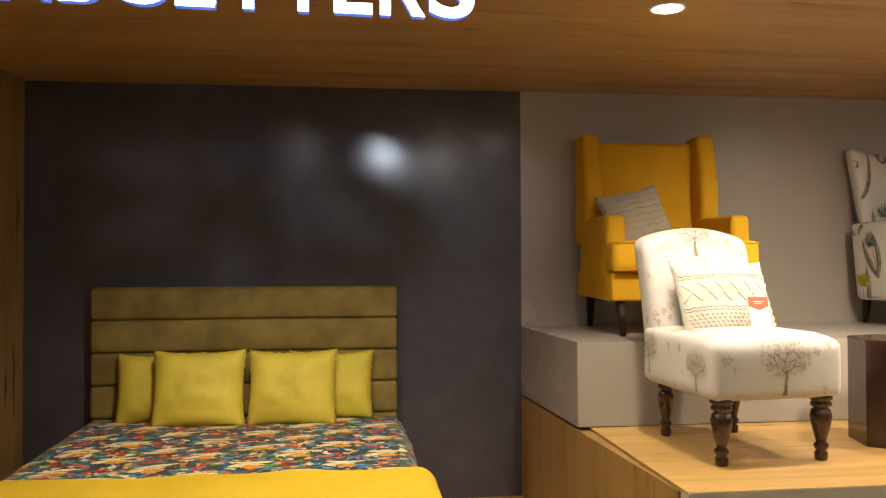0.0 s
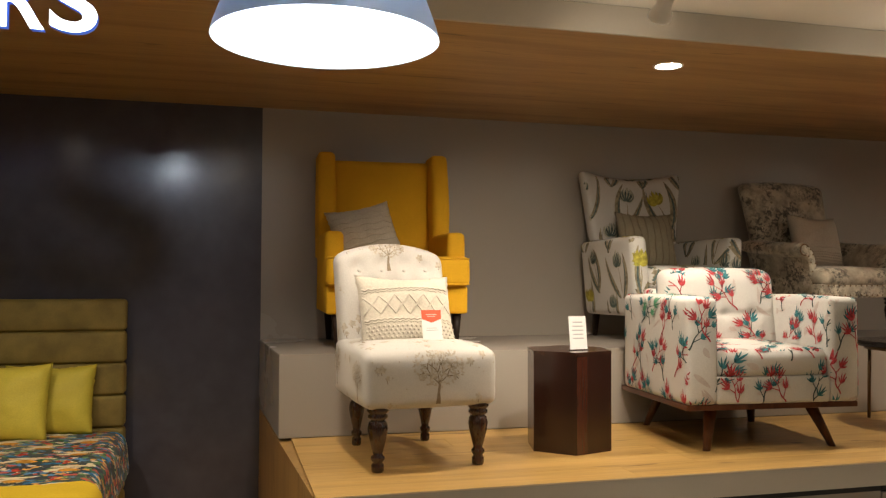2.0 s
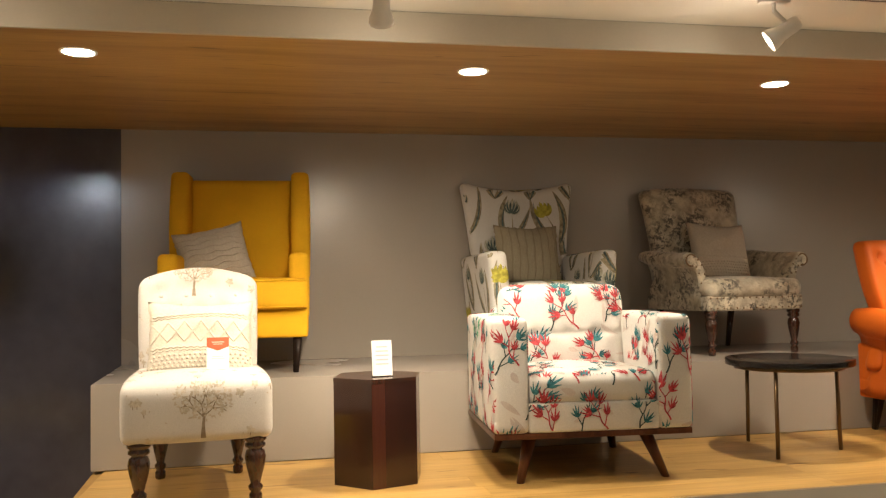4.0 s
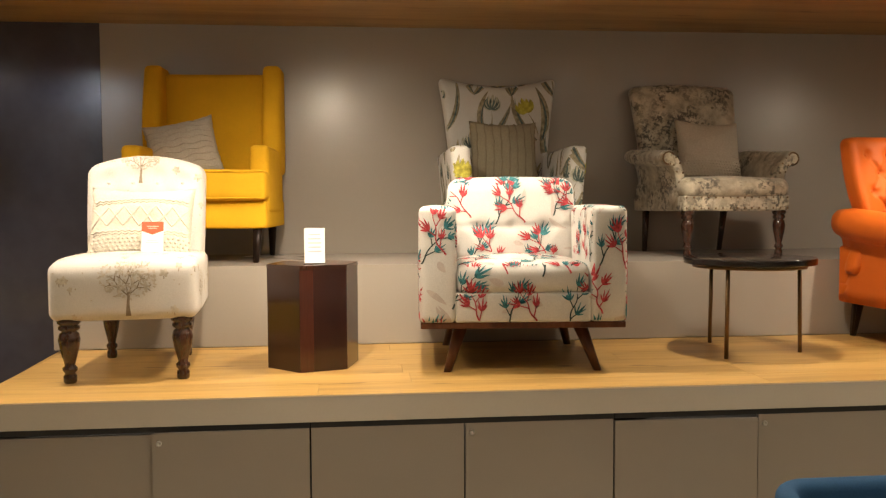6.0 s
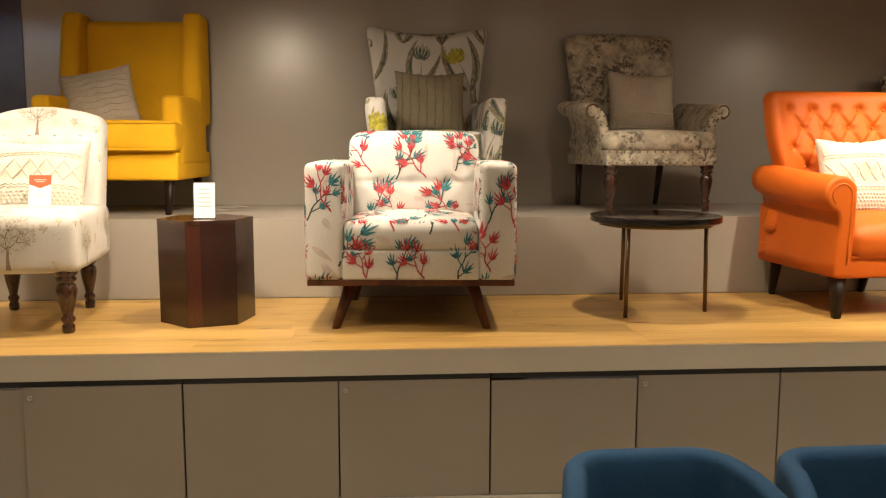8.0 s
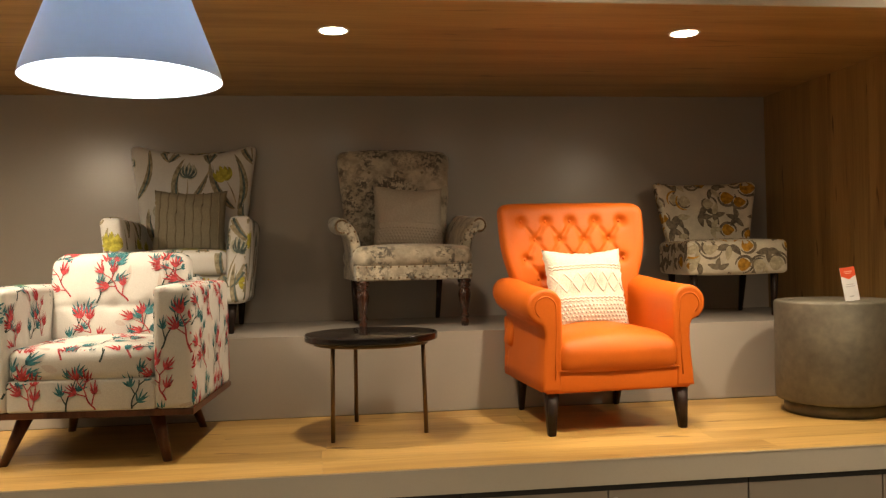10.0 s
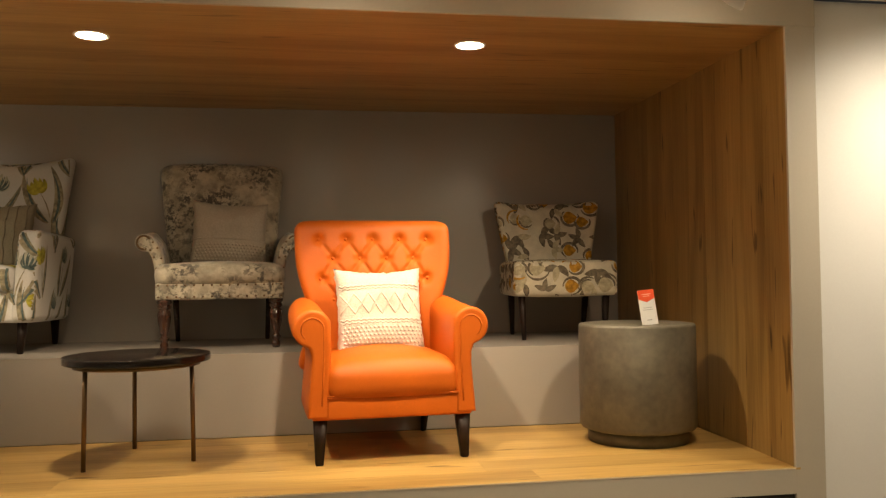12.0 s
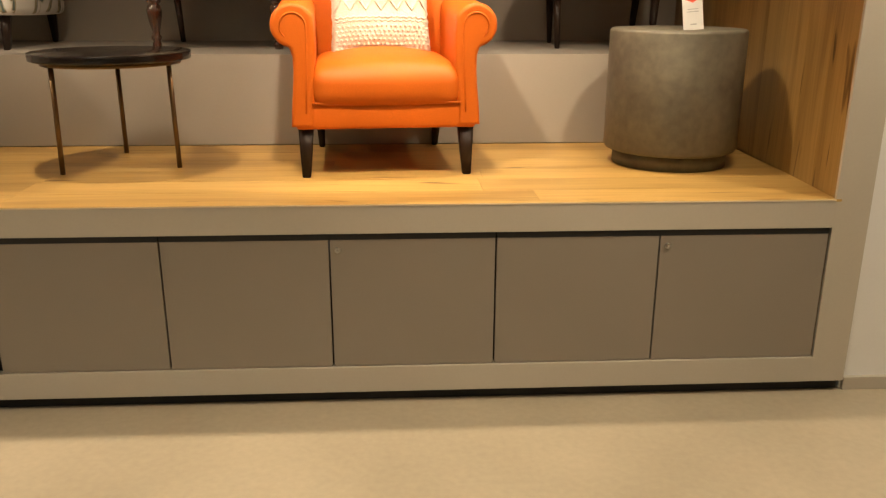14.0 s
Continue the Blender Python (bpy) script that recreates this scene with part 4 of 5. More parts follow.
def tulip_chair():
    c = thing("wingback_armchair", (2.243, 1.628, STEP_Z), "white armchair printed with grey-green tulips, on the grey step", "armchair", turn=1)
    cloth = []
    cloth.append(part("base", soft((0, 0.02, 0.235), (0.60, 0.68, 0.16), 0.02, (8, 8, 3)), M_OFFWHITE, c))
    cloth.append(part("seat_cushion", soft((0, -0.02, 0.365), (0.50, 0.66, 0.13), 0.04, (12, 10, 4), (0, 0.01, 0.015)), M_OFFWHITE, c))

    def flare(p):
        t = max(0, (p.z - 0.30) / 0.73)
        ear = 0.045 * max(0, t - 0.55) / 0.45 * (abs(p.x) / 0.27) ** 2
        return (p.x * (1 + 0.26 * t * t), p.y + 0.10 * (t - 0.4) - 0.05 * (abs(p.x) / 0.27) ** 3 * (0.3 + 0.7 * t), p.z + ear - 0.02 * t)

    cloth.append(part("backrest", soft((0, 0.355, 0.665), (0.575, 0.12, 0.735), 0.045, (16, 4, 16), (0, 0.01, 0), flare), M_OFFWHITE, c))
    for s in (-1, 1):
        cloth.append(part("armrest", soft((s * 0.298, 0.0, 0.38), (0.106, 0.66, 0.45), 0.032, (5, 8, 8), (0, 0.008, 0.004), lambda p: (p.x + s * 0.09 * (p.z - 0.38), p.y, p.z - 0.02 * (p.y + 0.3))), M_OFFWHITE, c))
        part("leg", post((s * 0.26, -0.27, 0.0), (s * 0.27, -0.26, 0.16), 0.018, 0.030), M_BLACKWOOD, c)
        part("leg", post((s * 0.25, 0.36, 0.0), (s * 0.26, 0.32, 0.16), 0.018, 0.030), M_BLACKWOOD, c)
    t = tree_of(cloth)
    mats = {"stem": M_LEAF, "leaf": M_LEAF, "pale": M_PALE_PETAL, "dark": M_LEAF_DARK, "lime": M_CHART}
    names = {k: "tulip_print" for k in mats}
    tulips(11, 0.90, 0.95).press(t, (0, -1, 0.6), (1, 0, 0), (0, 0, 1), (0, 1, 0), mats, c, names, 0.55)
    tulips(14, 0.56, 0.70).press(t, (0, 0, 2), (1, 0, 0), (0, 1, 0), (0, 0, -1), mats, c, names, 0.7, reach=1.7)
    tulips(12, 0.70, 0.95, 0.30).press(t, (-1, 0, 0.6), (0, 1, 0), (0, 0, 1), (1, 0, 0), mats, c, names, 0.6)
    tulips(13, 0.70, 0.95, 0.30).press(t, (1, 0, 0.6), (0, 1, 0), (0, 0, 1), (-1, 0, 0), mats, c, names, 0.6)
    for s in (-1, 1):
        tulips(15 + s, 0.62, 0.34).press(t, (0, 0, 0.53), (0, 1, 0), (0, 0, 1), (s, 0, 0), mats, c, names, 0.5, reach=0.4)
    return c


tulip_chair()


def inset(outline, d):
    out, n = [], len(outline)
    for i in range(n):
        a, b = Vector(outline[i - 1]), Vector(outline[(i + 1) % n])
        t = (b - a).normalized()
        out.append((outline[i][0] - t.y * d, outline[i][1] + t.x * d))
    return out


def arm_of(c, s, F, depth, outline, material):
    """An upholstered arm: a front outline, softly edged, carried back along the seat."""
    bm = bmesh.new()
    rings = []
    for y, d, tall in ((0.0, 0.016, 0), (0.001, 0.010, 0), (0.006, 0.003, 0), (0.016, 0.0, 0), (0.2, -0.001, 0.003), (0.43, 0.0, 0.012), (0.65, 0.001, 0.026), (0.86, 0.006, 0.04), (1.0, 0.02, 0.05)):
        back = y if y < 0.02 else y * depth
        rings.append([bm.verts.new((s * x, F + back, z + tall * max(0, (z - 0.3) / 0.3))) for x, z in inset(outline, d)])
    n = len(outline)
    for a, b in zip(rings, rings[1:]):
        for k in range(n):
            bm.faces.new((a[k], a[(k + 1) % n], b[(k + 1) % n], b[k]))
    bm.faces.new(rings[0])
    bm.faces.new(rings[-1])
    ob = part("armrest", bm, material, c)
    for f in ob.data.polygons:
        f.use_smooth = len(f.vertices) == 4
    return ob


def damask_chair():
    c = thing("nailhead_armchair", (3.437, 1.64, STEP_Z), "faded grey-beige patterned armchair with nailhead trim on the grey step", "armchair", turn=5)
    part("seat_band", soft((0, 0.035, 0.295), (0.63, 0.67, 0.085), 0.012, (10, 8, 3)), M_DAMASK, c)
    part("seat_cushion", soft((0, 0.025, 0.375), (0.64, 0.67, 0.115), 0.05, (14, 12, 4), (0.005, 0.008, 0.02)), M_DAMASK, c)

    def lean(p):
        t = max(0, (p.z - 0.38) / 0.63)
        return (p.x * (1.0 + 0.20 * t), p.y + 0.10 * t * t, p.z + 0.016 * (1 - (p.x / 0.27) ** 2) * t - 0.002 * t)

    back = part("backrest", soft((0, 0.29, 0.69), (0.580, 0.11, 0.655), 0.05, (20, 4, 22), (0, 0.02, 0), lean), M_DAMASK, c)
    t = tree_of([back])
    for row, z in ((3, 0.88), (2, 0.78)):
        for i in range(row):
            x = (i - (row - 1) / 2) * 0.16
            hit = t.ray_cast(Vector((x, -1, z)), Vector((0, 1, 0)))[0]
            part("button", lathe([(0.0, 0.006), (0.007, 0.004), (0.010, 0.0)], hit + Vector((0, 0.001, 0)), 12, axis=(0, -1, 0)), M_STRIPE_DARK, c)
    for s in (-1, 1):
        outline = [(0.318, 0.26), (0.320, 0.34), (0.325, 0.41), (0.336, 0.465), (0.352, 0.497)]
        outline += [(0.374 + 0.044 * math.cos(radians(a)), 0.543 + 0.044 * math.sin(radians(a))) for a in range(-100, 141, 16)]
        outline += [(0.322, 0.552), (0.299, 0.520), (0.281, 0.465), (0.271, 0.40), (0.267, 0.33), (0.266, 0.26)]
        arm_of(c, s, -0.235, 0.56, outline, M_DAMASK)
        trim = inset(outline, 0.011)[1:-2]
        for x, z in trim:
            part("nailhead", lathe([(0.0, 0.004), (0.004, 0.003), (0.0055, 0.0)], (s * x, -0.235, z), 8, axis=(0, -1, 0)), M_BRASS, c)
        turned_leg(0.255, c, s * 0.275, -0.26, 1.1)
        part("leg", post((s * 0.25, 0.35, 0.0), (s * 0.26, 0.31, 0.26), 0.017, 0.024), M_DARKWOOD, c)
    for z in (0.268, 0.326):
        for i in range(15):
            part("nailhead", lathe([(0.0, 0.004), (0.004, 0.003), (0.0055, 0.0)], (-0.30 + 0.60 * i / 14, -0.3005, z), 8, axis=(0, -1, 0)), M_BRASS, c)
    return c


damask_chair()


def scrolled_arm(c, s, F):
    """A rolled arm: a scroll over a narrow front that widens to the foot, one upholstered piece, welted in front."""
    cx, cz, R = 0.326, 0.548, 0.078
    outline = [(0.345, 0.19), (0.342, 0.25), (0.335, 0.32), (0.330, 0.39), (0.331, 0.44), (0.340, 0.468)]
    outline += [(cx + R * math.cos(radians(a)), cz + R * math.sin(radians(a))) for a in range(-76, 171, 13)]
    outline += [(0.252, 0.53), (0.251, 0.47), (0.254, 0.38), (0.258, 0.28), (0.260, 0.19)]
    arm_of(c, s, F, 0.655, outline, M_ORANGE)
    curl = [(cx + r * math.cos(radians(a)), cz - 0.002 + r * math.sin(radians(a))) for a, r in [(188 - 20 * k, 0.046) for k in range(13)]]
    tail = [(0.290, 0.24), (0.285, 0.34), (0.281, 0.44), (0.280, 0.51)]
    piping(c, [(s * x, F - 0.001, z) for x, z in tail + curl], 0.0032, M_ORANGE)


def tufted_chair():
    c = thing("tufted_armchair", (4.222, 0.735, TOP), "bright orange rolled-arm armchair with a buttoned back and dark tapered legs", "armchair", turn=4)
    F = -0.335
    part("base", soft((0, 0.0, 0.230), (0.66, 0.66, 0.10), 0.014, (10, 8, 3), (0, 0.004, 0)), M_ORANGE, c)

    def crown(p):
        k = max(0, (p.z - 0.30) / 0.1)
        return (p.x, p.y, p.z + 0.022 * k * math.cos(p.x * 4.4) - 0.012 * k * max(0, (-p.y - 0.24) / 0.08))

    part("seat_cushion", soft((0, -0.045, 0.332), (0.545, 0.61, 0.145), 0.050, (16, 14, 4), (0.0, 0.014, 0.024), crown), M_ORANGE, c)
    piping(c, [(-0.27 + 0.54 * i / 12, F - 0.003, 0.276) for i in range(13)], 0.004, M_ORANGE)
    rows = [(0.93, [-0.256, -0.128, 0.0, 0.128, 0.256]), (0.84, [-0.192, -0.064, 0.064, 0.192]), (0.745, [-0.256, -0.128, 0.0, 0.128, 0.256]), (0.65, [-0.192, -0.064, 0.064, 0.192])]
    buttons = [(x, z) for z, xs in rows for x in xs]
    folds = []
    for (za, xa), (zb, xb) in zip(rows, rows[1:]):
        folds += [((x, za), (y, zb)) for x in xa for y in xb if abs(abs(x - y) - 0.064) < 0.01]

    def shape(p):
        t = max(0, (p.z - 0.33) / 0.69)
        waist = 1 - 0.17 * math.exp(-((p.z - 0.57) / 0.17) ** 2)
        x, y, z = p.x * waist, p.y + 0.13 * (t - 0.3) * t, p.z
        wrap = (abs(p.x) / 0.365) ** 4
        y -= 0.075 * wrap * (0.25 + 0.75 * t)
        z -= 0.014 * (abs(p.x) / 0.37) ** 6 * t
        if p.y < 0.24:
            dent = sum(0.028 * math.exp(-((p.x - bx) ** 2 + (p.z - bz) ** 2) / 0.0006) for bx, bz in buttons)
            for (ax, az), (bx, bz) in folds:
                dx, dz = bx - ax, bz - az
                k = max(0, min(1, ((p.x - ax) * dx + (p.z - az) * dz) / (dx * dx + dz * dz)))
                d2 = (p.x - ax - k * dx) ** 2 + (p.z - az - k * dz) ** 2
                dent = max(dent, 0.013 * math.exp(-d2 / 0.00010))
            y += dent
        return (x, y, z)

    back = part("backrest", soft((0, 0.235, 0.675), (0.735, 0.13, 0.70), 0.045, (100, 4, 96), (0, 0.012, 0), shape), M_ORANGE, c)
    t = tree_of([back])
    for x, z in buttons:
        hit = t.ray_cast(Vector((x, -1, z)), Vector((0, 1, 0)))[0]
        if hit:
            part("button", lathe([(0.0, 0.007), (0.006, 0.0055), (0.009, 0.001), (0.009, -0.003)], hit, 14, axis=(0, -1, 0)), M_ORANGE, c)
    for s in (-1, 1):
        scrolled_arm(c, s, F)
        part("side_panel", soft((s * 0.292, 0.03, 0.325), (0.066, 0.62, 0.29), 0.016, (3, 8, 6), (0.003, 0, 0)), M_ORANGE, c)
        part("leg", post((s * 0.300, -0.300, 0.0), (s * 0.295, -0.285, 0.185), 0.022, 0.040), M_BLACKWOOD, c)
        part("leg", post((s * 0.250, 0.315, 0.0), (s * 0.255, 0.270, 0.185), 0.017, 0.032), M_BLACKWOOD, c)
    return c


tufted_chair()


def slipper_print_chair():
    c = thing("accent_chair", (5.300, 1.64, STEP_Z), "armless accent chair in ochre and grey floral print, on the step", "chair", turn=-4)
    cloth = [part("seat", soft((0, -0.01, 0.335), (0.575, 0.52, 0.19), 0.028, (12, 10, 5), (0.004, 0.008, 0.012)), M_FLORAL, c)]

    def wings(p):
        t = max(0, (p.z - 0.38) / 0.40)
        k = (abs(p.x) / 0.26) ** 3
        return (p.x * (0.94 + 0.30 * t), p.y + 0.10 * t - 0.09 * k * (0.4 + 0.6 * t), p.z + 0.02 * k * t)

    cloth.append(part("backrest", soft((0, 0.215, 0.58), (0.52, 0.10, 0.41), 0.04, (18, 4, 12), (0, 0.006, 0), wings), M_FLORAL, c))
    for s in (-1, 1):
        part("leg", post((s * 0.225, -0.205, 0.0), (s * 0.235, -0.20, 0.245), 0.016, 0.026), M_BLACKWOOD, c)
        part("leg", post((s * 0.215, 0.235, 0.0), (s * 0.225, 0.20, 0.245), 0.016, 0.026), M_BLACKWOOD, c)
    t = tree_of(cloth)
    mats = {"ochre": M_OCHRE, "brown": M_BROWNP, "beige": M_BEIGEP}
    names = {k: "flower_print" for k in mats}
    rosettes(41, 0.76, 0.66).press(t, (0, -1, 0.53), (1, 0, 0), (0, 0, 1), (0, 1, 0), mats, c, names, 0.35)
    rosettes(42, 0.66, 0.60).press(t, (0, 0, 2), (1, 0, 0), (0, 1, 0), (0, 0, -1), mats, c, names, 0.6)
    for s in (-1, 1):
        rosettes(44 + s, 0.70, 0.66).press(t, (s, 0, 0.53), (0, 1, 0), (0, 0, 1), (-s, 0, 0), mats, c, names, 0.6)
    return c


slipper_print_chair()


def sprig_armchair():
    c = thing("armchair", (2.100, 0.675, TOP), "white armchair printed with coral and teal sprigs, splayed walnut legs", "armchair", turn=-4)
    cloth = []
    part("wood_base", soft((0, -0.005, 0.195), (0.845, 0.72, 0.026), 0.004, (4, 4, 2)), M_WALNUT, c, "walnut plinth rail")
    cloth.append(part("front_rail", soft((0, -0.02, 0.268), (0.56, 0.70, 0.122), 0.012, (8, 8, 3)), M_OFFWHITE, c))
    cloth.append(part("seat_cushion", soft((0, -0.06, 0.385), (0.548, 0.62, 0.125), 0.035, (14, 14, 4), (0.0, 0.01, 0.022)), M_OFFWHITE, c))
    cloth.append(part("back_frame", soft((0, 0.285, 0.46), (0.62, 0.14, 0.50), 0.03, (8, 4, 8)), M_OFFWHITE, c))

    def tuft(p):
        d = sum(0.016 * math.exp(-((p.x - bx) ** 2 + (p.z - 0.59) ** 2) / 0.0012) for bx in (-0.145, 0.0, 0.145)) if p.y < 0.1 else 0
        d += 0.007 * math.exp(-((p.z - 0.59) / 0.012) ** 2) if p.y < 0.1 else 0
        return (p.x, p.y + d + 0.16 * (p.z - 0.42), p.z)

    cloth.append(part("back_cushion", soft((0, 0.11, 0.610), (0.585, 0.17, 0.40), 0.055, (30, 4, 26), (0.006, 0.022, 0.01), tuft), M_OFFWHITE, c))
    for s in (-1, 1):
        cloth.append(part("armrest", soft((s * 0.351, -0.03, 0.443), (0.152, 0.69, 0.475), 0.026, (5, 12, 10), (0.004, 0.006, 0.008)), M_OFFWHITE, c))
        part("leg", post((s * 0.312, -0.330, 0.0), (s * 0.250, -0.255, 0.184), 0.017, 0.032, 12), M_WALNUT, c)
        part("leg", post((s * 0.300, 0.320, 0.0), (s * 0.250, 0.250, 0.184), 0.017, 0.030, 12), M_WALNUT, c)
    t = tree_of(cloth)
    mats = {"wash": M_WASH, "red": M_RED, "teal": M_TEAL, "green": M_GREENP, "red_twig": M_RED, "teal_twig": M_TWIG, "green_twig": M_TWIG}
    names = {k: "sprig_print" for k in mats}
    sprigs(21, 0.92, 0.84, 0.15).press(t, (0, -1, 0.48), (1, 0, 0), (0, 0, 1), (0, 1, 0), mats, c, names, 0.5)
    sprigs(22, 0.80, 0.56, 0.14).press(t, (-1, 0, 0.44), (0, 1, 0), (0, 0, 1), (1, 0, 0), mats, c, names, 0.6)
    sprigs(23, 0.80, 0.56, 0.14).press(t, (1, 0, 0.44), (0, 1, 0), (0, 0, 1), (-1, 0, 0), mats, c, names, 0.6)
    sprigs(24, 0.92, 0.80, 0.15).press(t, (0, 0, 2), (1, 0, 0), (0, 1, 0), (0, 0, -1), mats, c, names, 0.6)
    for s in (-1, 1):
        sprigs(26 + s, 0.56, 0.22, 0.14).press(t, (0, -0.12, 0.57), (0, 1, 0), (0, 0, 1), (s, 0, 0), mats, c, names, 0.6)
    return c


sprig_armchair()


def slipper_chair():
    c = thing("slipper_chair", (0.462, 0.625, TOP), "cream armless chair printed with taupe trees, turned dark wooden legs", "chair", turn=5)
    cloth = []

    def roll(p):
        k = max(0, (-p.y - 0.18) / 0.16)
        taper = 1 - 0.055 * max(0, (p.y + 0.1) / 0.4)
        return (p.x * taper, p.y, p.z - 0.020 * k * k * max(0, min(1, (p.z - 0.34) / 0.12)))

    cloth.append(part("seat", soft((0, -0.03, 0.367), (0.556, 0.62, 0.236), 0.034, (14, 14, 6), (0.003, 0.008, 0.018), roll), M_CREAM, c))
    buttons = [(x, z) for z, xs in ((0.795, (-0.16, -0.053, 0.053, 0.16)), (0.71, (-0.107, 0.0, 0.107))) for x in xs]

    def arch(p):
        t = max(0, (p.z - 0.30) / 0.58)
        z = p.z + (0.055 * (1 - (p.x / 0.25) ** 2) ** 1 * max(0, t - 0.6) / 0.4)
        y = p.y + 0.10 * t * t
        if p.y < 0.24:
            y += sum(0.022 * math.exp(-((p.x - bx) ** 2 + (p.z - bz) ** 2) / 0.0010) for bx, bz in buttons)
        return (p.x * (0.96 + 0.06 * t), y, z)

    cloth.append(part("backrest", soft((0, 0.245, 0.585), (0.505, 0.14, 0.57), 0.040, (30, 4, 34), (0.004, 0.012, 0), arch), M_CREAM, c))
    t = tree_of(cloth)
    for x, z in buttons:
        hit = t.ray_cast(Vector((x, -1, z)), Vector((0, 1, 0)))[0]
        if hit:
            part("button", lathe([(0.0, 0.006), (0.006, 0.0045), (0.009, 0.0)], hit, 12, axis=(0, -1, 0)), M_CREAM, c)
    for s in (-1, 1):
        turned_leg(0.255, c, s * 0.213, -0.285, 1.32)
        turned_leg(0.255, c, s * 0.165, 0.255, 1.15)
    mats, names = {"trunk": M_TREE_TRUNK, "crown": M_TREE}, {"trunk": "tree_print", "crown": "tree_print"}
    tree_print(31, 0.56, 0.72, [(0.02, -0.315, 0.225), (-0.02, 0.215, 0.20)], 120).press(t, (0, -1, 0.58), (1, 0, 0), (0, 0, 1), (0, 1, 0), mats, c, names, 0.3)
    tree_print(32, 0.56, 0.60, [(-0.22, -0.10, 0.16), (0.2, 0.0, 0.16)], 80).press(t, (0, 0, 2), (1, 0, 0), (0, 1, 0), (0, 0, -1), mats, c, names, 0.75)
    for s in (-1, 1):
        tree_print(33, 0.64, 0.62, [(-0.20 * s, -0.26, 0.18), (0.22 * s, 0.02, 0.16), (0.22 * s, -0.28, 0.16)], 70).press(t, (s, 0, 0.55), (0, -s, 0), (0, 0, 1), (-s, 0, 0), mats, c, names, 0.7)
    return c


slipper_chair()


# ---- cushions on the chairs ----
def rope(tree, pts, r, parent, material, name="yarn"):
    out = []
    for x, z in pts:
        hit = tree.ray_cast(Vector((x, -1, z)), Vector((0, 1, 0)))[0]
        if hit:
            out.append(hit + Vector((0, -r * 0.4, 0)))
    if len(out) > 2:
        part(name, tube(out, r, 6), material, parent)


def macrame_cushion(place, lean, tilt, turn, size, h, label, knit=None, zigzag=True):
    knit = knit or M_KNIT
    c = thing("cushion", (0, 0, 0), label, "cushion", "cream knotted cushions")
    c.matrix_world = pose(*place, lean, 0, turn) @ pose(0, 0, 0, 0, tilt, 0)
    body = part("cover", pillow(size, h, 0.14, 26, 4), knit, c)
    t = tree_of([body])
    for z, r in ((0.76, 0.0042), (0.725, 0.0036), (0.36, 0.0042), (0.325, 0.0036)) if zigzag else ((0.36, 0.003),):
        rope(t, [((i / 30 - 0.5) * size * 0.9, z * h + 0.004 * (-1) ** i) for i in range(31)], r, c, knit)
    for ph in (0, 1) if zigzag else ():
        pts = []
        for i in range(37):
            k = i / 36 * 6
            tri = abs((k + ph) % 2 - 1)
            pts.append(((i / 36 - 0.5) * size * 0.9, (0.43 + 0.24 * tri) * h))
        rope(t, pts, 0.0042, c, knit, "zigzag_yarn")
    bm = bmesh.new()
    for row in range(6):
        for i in range(20):
            x, z = ((i + 0.5 * (row % 2)) / 20 - 0.475) * size * 0.92, (0.06 + row * 0.042) * h
            hit = t.ray_cast(Vector((x, -1, z)), Vector((0, 1, 0)))[0]
            if hit:
                bmesh.ops.create_icosphere(bm, subdivisions=1, radius=0.0072, matrix=Matrix.Translation(hit))
    tagged(part("knot_texture", bm, knit, c), kind="stuff")
    return c


macrame_cushion((4.225, 0.735, TOP + 0.415), -15, 0, 7, 0.40, 0.39, "cream macrame cushion with zigzag yarn on the orange armchair")
macrame_cushion((0.470, 0.610, TOP + 0.440), -26, 1, 5, 0.44, 0.37, "cream knitted cushion on the cream slipper chair")


def ribbed_cushion(place, lean, tilt, turn, w, h, material, line, label, waves, upright):
    c = thing("cushion", (0, 0, 0), label, "cushion")
    c.matrix_world = pose(*place, lean, 0, turn) @ pose(0, 0, 0, 0, tilt, 0)
    body = part("cover", pillow(w, h, 0.13, 24, 6), material, c)
    t = tree_of([body])
    for k in range(waves):
        a = (k + 0.5) / waves - 0.5
        pts = []
        for i in range(25):
            b = i / 24 - 0.5
            wob = (0.002 if upright else 0.005) * math.sin(i * 0.8 + k)
            pts.append((a * w * 0.92 + wob, (b * 0.9 + 0.5) * h) if upright else (b * w * 0.9, (a * 0.9 + 0.5) * h + wob))
        rope(t, pts, 0.004, c, line, "rib")
    return c


ribbed_cushion((0.485, 1.62, STEP_Z + 0.447), -20, -13, 4, 0.38, 0.35, M_RIPPLE, M_RIPPLE, "grey-beige rippled cushion leaning in the mustard armchair", 9, False)
ribbed_cushion((2.240, 1.72, STEP_Z + 0.425), -16, 1, 2, 0.40, 0.37, M_STRIPE, M_STRIPE_DARK, "olive-taupe striped cushion on the tulip armchair", 8, True)
macrame_cushion((3.465, 1.70, STEP_Z + 0.430), -16, 3, 7, 0.41, 0.37, "taupe cushion with a knitted lower half on the nailhead armchair", M_LINEN, False)


